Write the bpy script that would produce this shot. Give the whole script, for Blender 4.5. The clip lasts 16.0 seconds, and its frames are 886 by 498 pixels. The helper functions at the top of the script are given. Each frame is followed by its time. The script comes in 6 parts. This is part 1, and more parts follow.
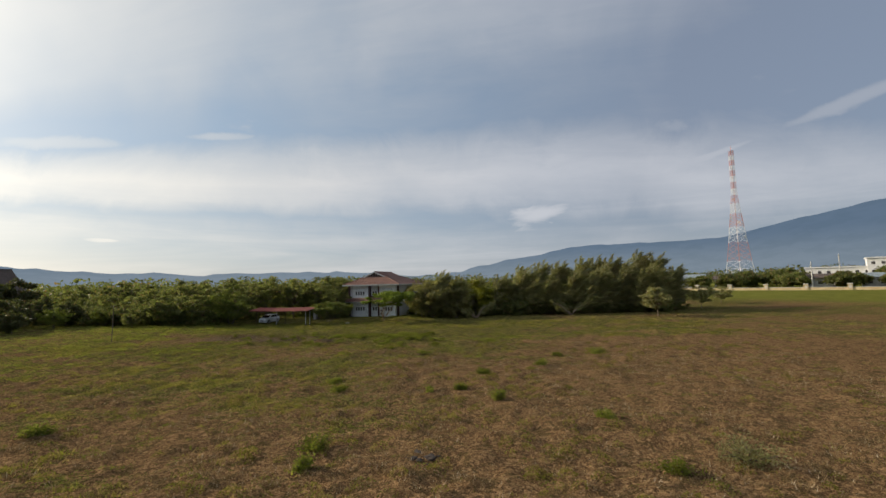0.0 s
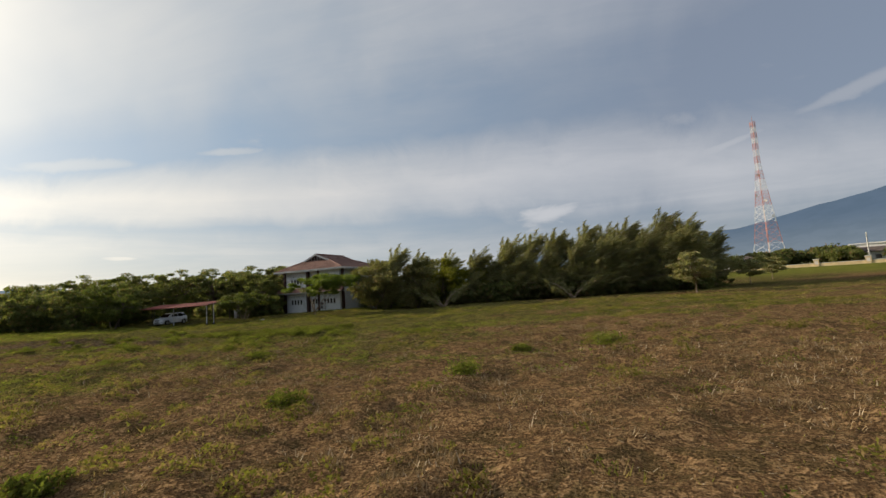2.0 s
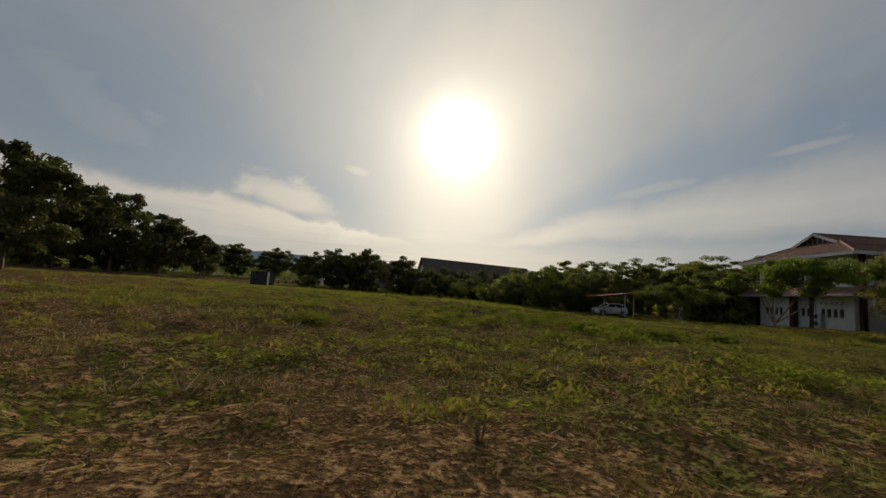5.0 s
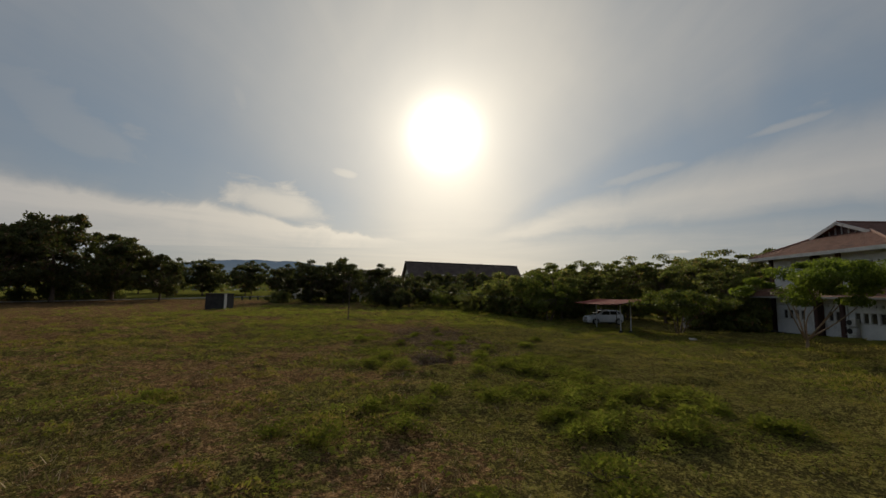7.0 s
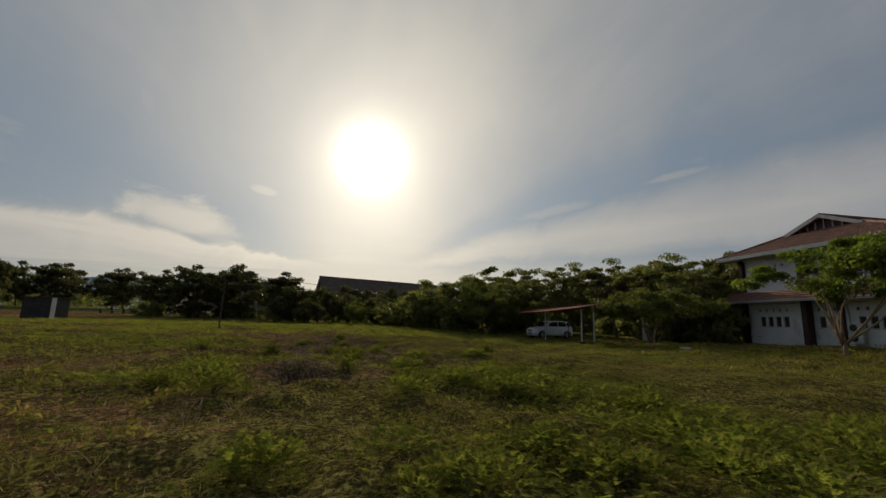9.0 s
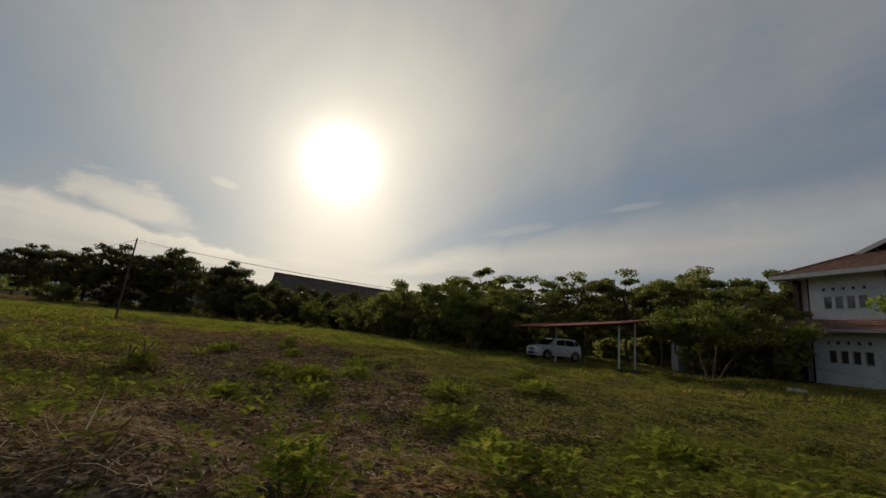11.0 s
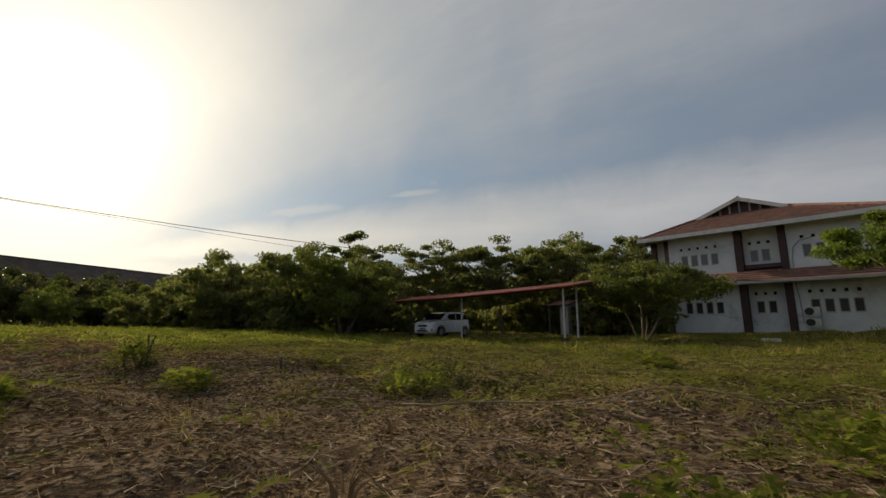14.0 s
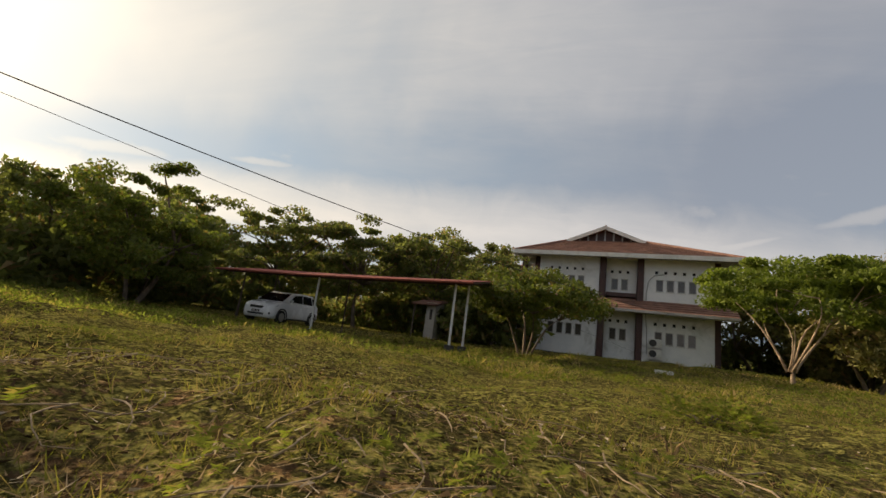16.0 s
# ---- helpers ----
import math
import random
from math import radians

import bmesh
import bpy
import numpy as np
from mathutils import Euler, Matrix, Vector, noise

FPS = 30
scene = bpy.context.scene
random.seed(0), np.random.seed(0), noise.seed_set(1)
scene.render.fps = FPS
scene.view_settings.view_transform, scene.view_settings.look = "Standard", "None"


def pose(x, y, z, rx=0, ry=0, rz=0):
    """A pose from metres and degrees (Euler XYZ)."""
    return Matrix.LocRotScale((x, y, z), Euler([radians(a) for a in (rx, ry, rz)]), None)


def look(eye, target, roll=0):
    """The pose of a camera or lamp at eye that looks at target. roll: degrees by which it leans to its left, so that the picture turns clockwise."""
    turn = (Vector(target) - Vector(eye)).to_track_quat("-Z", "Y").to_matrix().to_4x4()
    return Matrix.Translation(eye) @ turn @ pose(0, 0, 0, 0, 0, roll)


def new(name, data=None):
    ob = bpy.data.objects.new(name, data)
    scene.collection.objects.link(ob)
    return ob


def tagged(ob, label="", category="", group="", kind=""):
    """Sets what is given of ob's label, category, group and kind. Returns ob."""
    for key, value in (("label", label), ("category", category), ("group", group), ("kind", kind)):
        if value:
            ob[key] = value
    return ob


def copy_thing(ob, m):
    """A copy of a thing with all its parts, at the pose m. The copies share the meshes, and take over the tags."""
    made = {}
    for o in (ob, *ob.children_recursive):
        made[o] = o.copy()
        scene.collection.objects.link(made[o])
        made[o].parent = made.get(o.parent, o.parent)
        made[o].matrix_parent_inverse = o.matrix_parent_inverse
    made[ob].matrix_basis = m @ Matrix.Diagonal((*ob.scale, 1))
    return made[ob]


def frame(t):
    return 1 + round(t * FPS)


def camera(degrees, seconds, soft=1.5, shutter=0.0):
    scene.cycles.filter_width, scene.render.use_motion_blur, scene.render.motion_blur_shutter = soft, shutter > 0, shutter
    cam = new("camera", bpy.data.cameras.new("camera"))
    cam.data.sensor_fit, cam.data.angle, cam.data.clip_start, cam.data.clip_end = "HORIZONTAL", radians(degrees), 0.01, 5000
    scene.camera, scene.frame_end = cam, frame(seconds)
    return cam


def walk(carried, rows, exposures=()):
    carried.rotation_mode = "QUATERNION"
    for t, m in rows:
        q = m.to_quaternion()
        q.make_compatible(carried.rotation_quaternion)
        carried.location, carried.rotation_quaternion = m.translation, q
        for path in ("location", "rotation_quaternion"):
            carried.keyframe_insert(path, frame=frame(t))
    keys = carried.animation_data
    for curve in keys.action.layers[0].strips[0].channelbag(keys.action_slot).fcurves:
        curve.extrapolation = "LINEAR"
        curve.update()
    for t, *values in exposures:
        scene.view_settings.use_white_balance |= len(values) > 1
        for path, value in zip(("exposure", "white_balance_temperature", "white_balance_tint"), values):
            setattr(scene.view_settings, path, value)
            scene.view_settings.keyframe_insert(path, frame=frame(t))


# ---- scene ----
cam = camera(93.3, 16.0, soft=1.5)
PATH = [
    (0, (6.115, -4.9, 6.318), (5.777, -2.935, 6.478), -1.3),
    (0.5, (6.888, -0.032, 4.436), (6.562, 1.937, 4.579), -2.4),
    (1, (7.868, 5.174, 3.318), (7.526, 7.14, 3.452), -3.0),
    (1.5, (8.886, 10.851, 2.535), (8.525, 12.811, 2.7), -3.6),
    (2, (10.108, 16.55, 2.367), (9.721, 18.504, 2.55), -3.6),
    (2.5, (11.865, 22.34, 2.195), (11.318, 24.244, 2.467), 6.7),
    (3, (12.892, 27.527, 2.087), (11.961, 29.191, 2.690), 20.1),
    (3.5, (12.529, 31.498, 1.937), (11.172, 32.831, 2.554), 25.1),
    (4, (11.576, 34.027, 1.453), (9.841, 34.936, 1.860), 22.9),
    (4.5, (10.271, 35.225, 0.714), (8.337, 35.667, 0.969), 10.8),
    (4.7, (9.779, 35.508, 0.461), (7.828, 35.880, 0.699), 6.4),
    (6.8, (4.525, 39.508, 2.741), (2.566, 39.861, 2.935), 0.5),
    (7, (3.49, 39.787, 2.821), (1.541, 40.185, 3.03), 0.8),
    (7.5, (0.924, 40.479, 2.652), (-1.001, 40.962, 2.899), 1.0),
    (8, (-1.467, 41.089, 2.11), (-3.386, 41.575, 2.395), 0.9),
    (8.5, (-3.825, 41.758, 1.397), (-5.708, 42.35, 1.715), 1.2),
    (9, (-6.123, 42.473, 0.902), (-7.95, 43.213, 1.241), 1.6),
    (9.5, (-8.34, 43.374, 0.8), (-10.122, 44.206, 1.167), 2.1),
    (10, (-10.29, 44.17, 0.877), (-12.05, 45.04, 1.259), 6.4),
    (10.2, (-11.078, 44.362, 0.877), (-12.839, 45.227, 1.264), 6.4),
    (12.3, (-19.026, 42.672, 0.042), (-20.698, 43.688, 0.459), 1.4),
    (12.5, (-19.665, 42.707, 0.058), (-21.306, 43.776, 0.460), 1.5),
    (13, (-20.962, 42.869, -0.016), (-22.424, 44.177, 0.375), 1.4),
    (13.5, (-22.548, 43.17, 0.028), (-23.762, 44.711, 0.419), 0.8),
    (14, (-23.538, 43.477, 0.25), (-24.636, 45.109, 0.614), 0.3),
    (14.5, (-24.561, 44.201, 0.209), (-25.43, 45.97, 0.549), 0.9),
    (15, (-25.381, 45.039, 0.07), (-25.944, 46.923, 0.431), 2.8),
    (15.5, (-26.184, 46.038, 0.037), (-26.589, 47.958, 0.425), 5.0),
    (16, (-27.006, 47.086, 0.155), (-27.426, 49.002, 0.547), 7.5),
]
EXPOSURES = [(0, 0.52, 6500, 10), (1.0, 0.5, 6650, 10), (2.5, 0.47, 6650, 10), (3.0, 0.15, 6750, 10), (3.5, -0.08, 6950, 10), (4.5, -0.33, 6900, 10), (7, -0.42, 6700, 10), (10.2, -0.42, 6750, 10), (12.5, -0.32, 6850, 10), (13.5, 0.05, 6950, 10), (14.5, 0.25, 6850, 9), (15.2, 0.52, 7050, 9), (16, 0.78, 7650, 12)]
walk(cam, [(t, look(eye, target, roll)) for t, eye, target, roll in PATH], EXPOSURES)
# ---- world, sun and haze ----
SUN_AZ, SUN_EL = radians(-78.5), radians(21.3)
SUN = Vector((math.sin(SUN_AZ) * math.cos(SUN_EL), math.cos(SUN_AZ) * math.cos(SUN_EL), math.sin(SUN_EL)))


class Nodes:
    """Short forms for building node trees."""

    def __init__(self, tree):
        self.tree = tree
        tree.nodes.clear()

    def add(self, kind):
        return self.tree.nodes.new(kind)

    def put(self, socket, value):
        if isinstance(value, bpy.types.NodeSocket):
            self.tree.links.new(value, socket)
        elif value is not None:
            socket.default_value = value

    def math(self, op, a, b=None, c=None, clamp=False):
        n = self.add("ShaderNodeMath")
        n.operation, n.use_clamp = op, clamp
        for s, v in zip(n.inputs, (a, b, c)):
            self.put(s, v)
        return n.outputs[0]

    def vec(self, op, a, b=None):
        n = self.add("ShaderNodeVectorMath")
        n.operation = op
        self.put(n.inputs[0], a)
        if b is not None:
            self.put(n.inputs[1], b)
        return n

    def ramp(self, fac, *stops):
        n = self.add("ShaderNodeValToRGB")
        while len(n.color_ramp.elements) < len(stops):
            n.color_ramp.elements.new(0.5)
        for e, (p, c) in zip(n.color_ramp.elements, stops):
            e.position, e.color = p, (*c, 1) if len(c) == 3 else c
        self.put(n.inputs[0], fac)
        return n.outputs[0]

    def span(self, value, a, b, lo=0.0, hi=1.0, smooth=True):
        n = self.add("ShaderNodeMapRange")
        n.interpolation_type = "SMOOTHSTEP" if smooth else "LINEAR"
        for s, v in zip(n.inputs, (value, a, b, lo, hi)):
            self.put(s, v)
        return n.outputs[0]

    def noise(self, vector, scale, detail=4.0, rough=0.55, warp=0.0):
        n = self.add("ShaderNodeTexNoise")
        self.put(n.inputs["Vector"], vector)
        n.inputs["Scale"].default_value, n.inputs["Detail"].default_value = scale, detail
        n.inputs["Roughness"].default_value, n.inputs["Distortion"].default_value = rough, warp
        return n.outputs[0]

    def mix(self, fac, a, b, blend="MIX"):
        n = self.add("ShaderNodeMix")
        n.data_type, n.blend_type = "RGBA", blend
        self.put(n.inputs[0], fac)
        self.put(n.inputs[6], (*a, 1) if isinstance(a, tuple) and len(a) == 3 else a)
        self.put(n.inputs[7], (*b, 1) if isinstance(b, tuple) and len(b) == 3 else b)
        return n.outputs[2]


def sky():
    world = bpy.data.worlds.new("sky")
    scene.world = world
    world.use_nodes = True
    n = Nodes(world.node_tree)
    way = n.add("ShaderNodeTexCoord").outputs["Generated"]
    split = n.add("ShaderNodeSeparateXYZ")
    n.put(split.inputs[0], way)
    up = n.math("MAXIMUM", split.outputs[2], 0.0)
    air = n.add("ShaderNodeTexSky")
    air.sky_type, air.sun_disc, air.sun_elevation, air.sun_rotation = "NISHITA", False, SUN_EL, SUN_AZ
    air.air_density, air.dust_density, air.ozone_density = 1.0, 0.8, 1.5
    clear = n.mix(1.0, air.outputs[0], (SKY_AIR, SKY_AIR, SKY_AIR), "MULTIPLY")
    near = n.math("MAXIMUM", n.vec("DOT_PRODUCT", way, SUN).outputs["Value"], 0.0)
    # haze evens the clear air out
    clear = n.mix(0.6, clear, n.mix(near, (0.165, 0.21, 0.292), (0.215, 0.34, 0.475)))
    # high cloud in bands that fan out from low down under the sun
    az0, el0 = radians(-78), radians(6)
    hub = Vector((math.sin(az0) * math.cos(el0), math.cos(az0) * math.cos(el0), math.sin(el0)))
    right = hub.cross(Vector((0, 0, 1))).normalized()
    above = right.cross(hub)
    turn = n.math("ARCTAN2", n.vec("DOT_PRODUCT", way, above).outputs["Value"], n.vec("DOT_PRODUCT", way, right).outputs["Value"])
    reach = n.math("ARCCOSINE", n.vec("DOT_PRODUCT", way, hub).outputs["Value"])
    streak = n.add("ShaderNodeCombineXYZ")
    n.put(streak.inputs[0], n.math("MULTIPLY", turn, 3.2))
    n.put(streak.inputs[1], n.math("MULTIPLY", reach, 1.1))
    wide = n.noise(streak.outputs[0], 1.6, 6.0, 0.6, 0.6)
    fine = n.noise(way, 5.5, 8.0, 0.62, 0.8)
    streak_b = n.add("ShaderNodeCombineXYZ")
    n.put(streak_b.inputs[0], n.math("MULTIPLY", turn, 16.0))
    n.put(streak_b.inputs[1], n.math("MULTIPLY", reach, 2.2))
    thread = n.noise(streak_b.outputs[0], 1.4, 7.0, 0.65, 0.9)
    slow = n.noise(way, 2.3, 4.0, 0.5, 0.5)
    bent = n.math("ADD", turn, n.math("MULTIPLY", n.math("SUBTRACT", fine, 0.5), n.span(reach, 0.1, 0.7, 0.3, 0.09)))
    bent = n.math("ADD", bent, n.math("MULTIPLY", n.math("SUBTRACT", slow, 0.5), 0.12))
    band = n.ramp(n.span(bent, radians(-20), radians(200), smooth=False), *[((p + 20) / 220, (v, v, v)) for p, v in (
        (-20, 0.5), (3, 0.55), (6.5, 0.32), (9.5, 0.72), (13, 0.82), (17, 0.55), (20.5, 0.1), (25, 0.14), (33, 0.42), (75, 0.6), (120, 0.5), (148, 0.3), (160, 0.12), (168, 0.14), (170.5, 0.25), (172.2, 1.0), (176, 0.85), (181, 0.6), (200, 0.5))])
    # near the hub the bands run into one another
    band = n.mix(n.span(reach, 0.06, 0.26), (0.62, 0.62, 0.62), band)
    thick = n.math("ADD", n.math("MULTIPLY", band, 0.95), n.math("MULTIPLY", n.math("SUBTRACT", slow, 0.5), 0.55))
    thick = n.math("ADD", thick, n.math("MULTIPLY", n.math("SUBTRACT", thread, 0.5), n.span(reach, 0.45, 1.2, 0.0, 0.2)))
    thick = n.math("ADD", thick, n.math("MULTIPLY", n.math("SUBTRACT", wide, 0.5), n.span(reach, 0.3, 0.9, 0.05, 0.26)))
    # low down, thin level layers cut the bands into strips
    level = n.add("ShaderNodeCombineXYZ")
    for k, gain in ((0, 2.0), (1, 2.0), (2, 26.0)):
        n.put(level.inputs[k], n.math("MULTIPLY", split.outputs[k], gain))
    strips = n.noise(level.outputs[0], 1.0, 6.0, 0.6, 0.5)
    thick = n.math("ADD", thick, n.math("MULTIPLY", n.math("SUBTRACT", strips, 0.5), n.span(up, 0.24, 0.06, 0.0, 0.95)))
    # the bands thin out away from the sun
    thick = n.math("SUBTRACT", thick, n.span(reach, 1.35, 1.95, 0.0, 0.22))
    cover = n.span(thick, 0.05, 0.95, smooth=False)
    low_way = n.add("ShaderNodeCombineXYZ")
    for k, gain in ((0, 1.0), (1, 1.0), (2, 2.6)):
        n.put(low_way.inputs[k], n.math("MULTIPLY", split.outputs[k], gain))
    flat_way = low_way.outputs[0]
    puffs = n.math("MULTIPLY", n.span(n.noise(flat_way, 6.0, 5.0, 0.55, 0.3), 0.62, 0.8), n.span(up, 0.05, 0.1))
    cover = n.math("MAXIMUM", cover, n.math("MULTIPLY", puffs, 0.3))
    # single long clouds: heading, height, half length, half width, slope, thickness
    ragged = n.math("MULTIPLY_ADD", n.span(n.noise(flat_way, 8.0, 6.0, 0.6, 0.7), 0.28, 0.72), 2.3, 0.35)
    for az, el, long, wide_by, slope, dense in ((-100.4, 11.0, 9.5, 2.9, -11, 1.0), (3.5, 8.8, 5.5, 1.5, 10, 0.95), (21.5, 13.3, 10.5, 0.85, 14, 0.75), (35.5, 16.6, 9.0, 0.85, 13, 0.45), (-105.7, 23.5, 2.4, 1.2, -60, 0.45),
                                                (-92.0, 15.6, 2.6, 0.9, -10, 0.7), (-48.7, 5.3, 2.0, 0.35, 0, 0.9), (-38.0, 18.0, 5.0, 0.6, 8, 0.45), (-28.0, 6.0, 14.0, 0.5, 3, 0.6), (-121.5, 16.5, 9.0, 3.0, -28, 0.3), (-118.0, 33.0, 8.0, 2.4, -12, 0.5), (-52.0, 15.0, 6.0, 0.7, 10, 0.35)):
        a, e, s = radians(az), radians(el), radians(slope)
        c = Vector((math.sin(a) * math.cos(e), math.cos(a) * math.cos(e), math.sin(e)))
        r = c.cross(Vector((0, 0, 1))).normalized()
        u = r.cross(c)
        along, across = r * math.cos(s) + u * math.sin(s), u * math.cos(s) - r * math.sin(s)
        p = n.math("DIVIDE", n.vec("DOT_PRODUCT", way, along).outputs["Value"], math.sin(radians(long)))
        q = n.math("DIVIDE", n.vec("DOT_PRODUCT", way, across).outputs["Value"], math.sin(radians(wide_by)))
        d = n.math("MULTIPLY", n.math("ADD", n.math("MULTIPLY", p, p), n.math("MULTIPLY", q, q)), ragged)
        blot = n.math("MULTIPLY", n.span(d, 1.5, 0.0, 0.0, dense * 0.85), n.span(n.vec("DOT_PRODUCT", way, c).outputs["Value"], 0.0, 0.3))
        cover = n.math("MAXIMUM", cover, blot)
    lit = n.math("ADD", CLOUD, n.math("MULTIPLY", n.math("POWER", near, 4.0), 0.3))
    lit = n.math("ADD", lit, n.math("MULTIPLY", n.math("POWER", near, 24.0), 0.3))
    lit = n.math("MULTIPLY", lit, n.math("MULTIPLY_ADD", cover, 0.5, 0.74))
    white = n.mix(n.math("POWER", near, 2.0), (0.93, 0.94, 0.99), (1.1, 1.0, 0.82))
    cloud = n.mix(1.0, white, lit, "MULTIPLY")
    veil = n.mix(n.math("MULTIPLY_ADD", cover, 0.74, 0.16), clear, cloud)
    # the sun's disc, spread by the thin cloud before it
    ring = n.math("ADD", n.math("ADD", n.math("MULTIPLY", n.math("POWER", near, 9.0), 0.15), n.math("ADD", n.math("MULTIPLY", n.math("POWER", near, 40.0), 0.16), n.math("MULTIPLY", n.math("POWER", near, 150.0), 0.4))), n.math("MULTIPLY", n.math("POWER", near, 800.0), 4.5))
    out = n.mix(1.0, veil, n.mix(1.0, (1.06, 0.97, 0.78), ring, "MULTIPLY"), "ADD")
    bg = n.add("ShaderNodeBackground")
    n.put(bg.inputs[0], out)
    bg.inputs[1].default_value = 1.0
    n.put(n.add("ShaderNodeOutputWorld").inputs[0], bg.outputs[0])


SKY_AIR, CLOUD = 0.062, 0.42
sky()
sun_data = bpy.data.lights.new("sun", "SUN")
sun_data.energy, sun_data.angle, sun_data.color = 3.1, radians(1.5), (1.0, 0.86, 0.66)
sun_lamp = new("sun", sun_data)
sun_lamp.matrix_world = look(SUN * 100, (0, 0, 0))

# ---- materials ----


def surface(name, colour_a, colour_b, scale=4.0, rough=0.8, bump=0.3, bump_scale=40.0, metal=0.0, spots=None, object_random=0.0):
    """Two colours mixed by coarse and fine noise, with fine relief."""
    m = bpy.data.materials.new(name)
    m.use_nodes = True
    n = Nodes(m.node_tree)
    at = n.add("ShaderNodeTexCoord").outputs["Object"]
    big, small = n.noise(at, scale, 5.0, 0.6, 0.4), n.noise(at, bump_scale, 3.0)
    fac = n.span(n.math("ADD", n.math("MULTIPLY", big, 0.7), n.math("MULTIPLY", small, 0.3)), 0.35, 0.65)
    colour = n.mix(fac, colour_a, colour_b)
    if spots:
        stain = n.span(n.noise(at, scale * 0.37, 8.0, 0.7, 1.0), 0.56, 0.72)
        colour = n.mix(stain, colour, spots)
    if object_random:
        r = n.add("ShaderNodeObjectInfo").outputs["Random"]
        hsv = n.add("ShaderNodeHueSaturation")
        n.put(hsv.inputs["Value"], n.span(r, 0, 1, 1 - object_random, 1 + object_random, False))
        n.put(hsv.inputs["Color"], colour)
        colour = hsv.outputs[0]
    p = n.add("ShaderNodeBsdfPrincipled")
    n.put(p.inputs["Base Color"], colour)
    n.put(p.inputs["Roughness"], n.span(big, 0.3, 0.7, max(0.03, rough - 0.1), min(1, rough + 0.1), False))
    p.inputs["Metallic"].default_value = metal
    if bump:
        b = n.add("ShaderNodeBump")
        b.inputs["Strength"].default_value, b.inputs["Distance"].default_value = bump, 0.01
        n.put(b.inputs["Height"], small)
        n.put(p.inputs["Normal"], b.outputs[0])
    n.put(n.add("ShaderNodeOutputMaterial").inputs[0], p.outputs[0])
    return m


def leafage(name, dark, light, dry=None, through_light=0.4, rough=0.55, gloss=0.25, green_share=0.86):
    """Leaves: each one its own shade, with light coming through."""
    m = bpy.data.materials.new(name)
    m.use_nodes = True
    n = Nodes(m.node_tree)
    r = n.add("ShaderNodeNewGeometry").outputs["Random Per Island"]
    at = n.add("ShaderNodeTexCoord").outputs["Object"]
    clump = n.span(n.noise(at, 0.9, 2.0), 0.35, 0.65)
    fac = n.math("ADD", n.math("MULTIPLY", r, 0.6), n.math("MULTIPLY", clump, 0.4))
    colour = n.mix(fac, dark, light)
    if dry:
        colour = n.mix(n.span(r, green_share, green_share + 0.06), colour, dry)
    hsv = n.add("ShaderNodeHueSaturation")
    n.put(hsv.inputs["Value"], n.span(n.add("ShaderNodeObjectInfo").outputs["Random"], 0, 1, 0.78, 1.2, False))
    n.put(hsv.inputs["Color"], colour)
    colour = hsv.outputs[0]
    p = n.add("ShaderNodeBsdfPrincipled")
    n.put(p.inputs["Base Color"], colour)
    p.inputs["Roughness"].default_value = rough
    p.inputs["Specular IOR Level"].default_value = gloss
    t = n.add("ShaderNodeBsdfTranslucent")
    n.put(t.inputs[0], n.mix(1.0, colour, (1.2, 1.32, 0.75), "MULTIPLY"))
    mixed = n.add("ShaderNodeMixShader")
    mixed.inputs[0].default_value = through_light
    n.put(mixed.inputs[1], p.outputs[0])
    n.put(mixed.inputs[2], t.outputs[0])
    n.put(n.add("ShaderNodeOutputMaterial").inputs[0], mixed.outputs[0])
    return m


def glassy(name, colour, rough=0.06):
    m = bpy.data.materials.new(name)
    m.use_nodes = True
    n = Nodes(m.node_tree)
    at = n.add("ShaderNodeTexCoord").outputs["Object"]
    p = n.add("ShaderNodeBsdfPrincipled")
    n.put(p.inputs["Base Color"], n.mix(n.noise(at, 2.0, 3.0), colour, tuple(c * 0.6 for c in colour)))
    n.put(p.inputs["Roughness"], n.span(n.noise(at, 9.0), 0.3, 0.7, rough, rough + 0.1))
    p.inputs["Specular IOR Level"].default_value = 0.7
    n.put(n.add("ShaderNodeOutputMaterial").inputs[0], p.outputs[0])
    return m


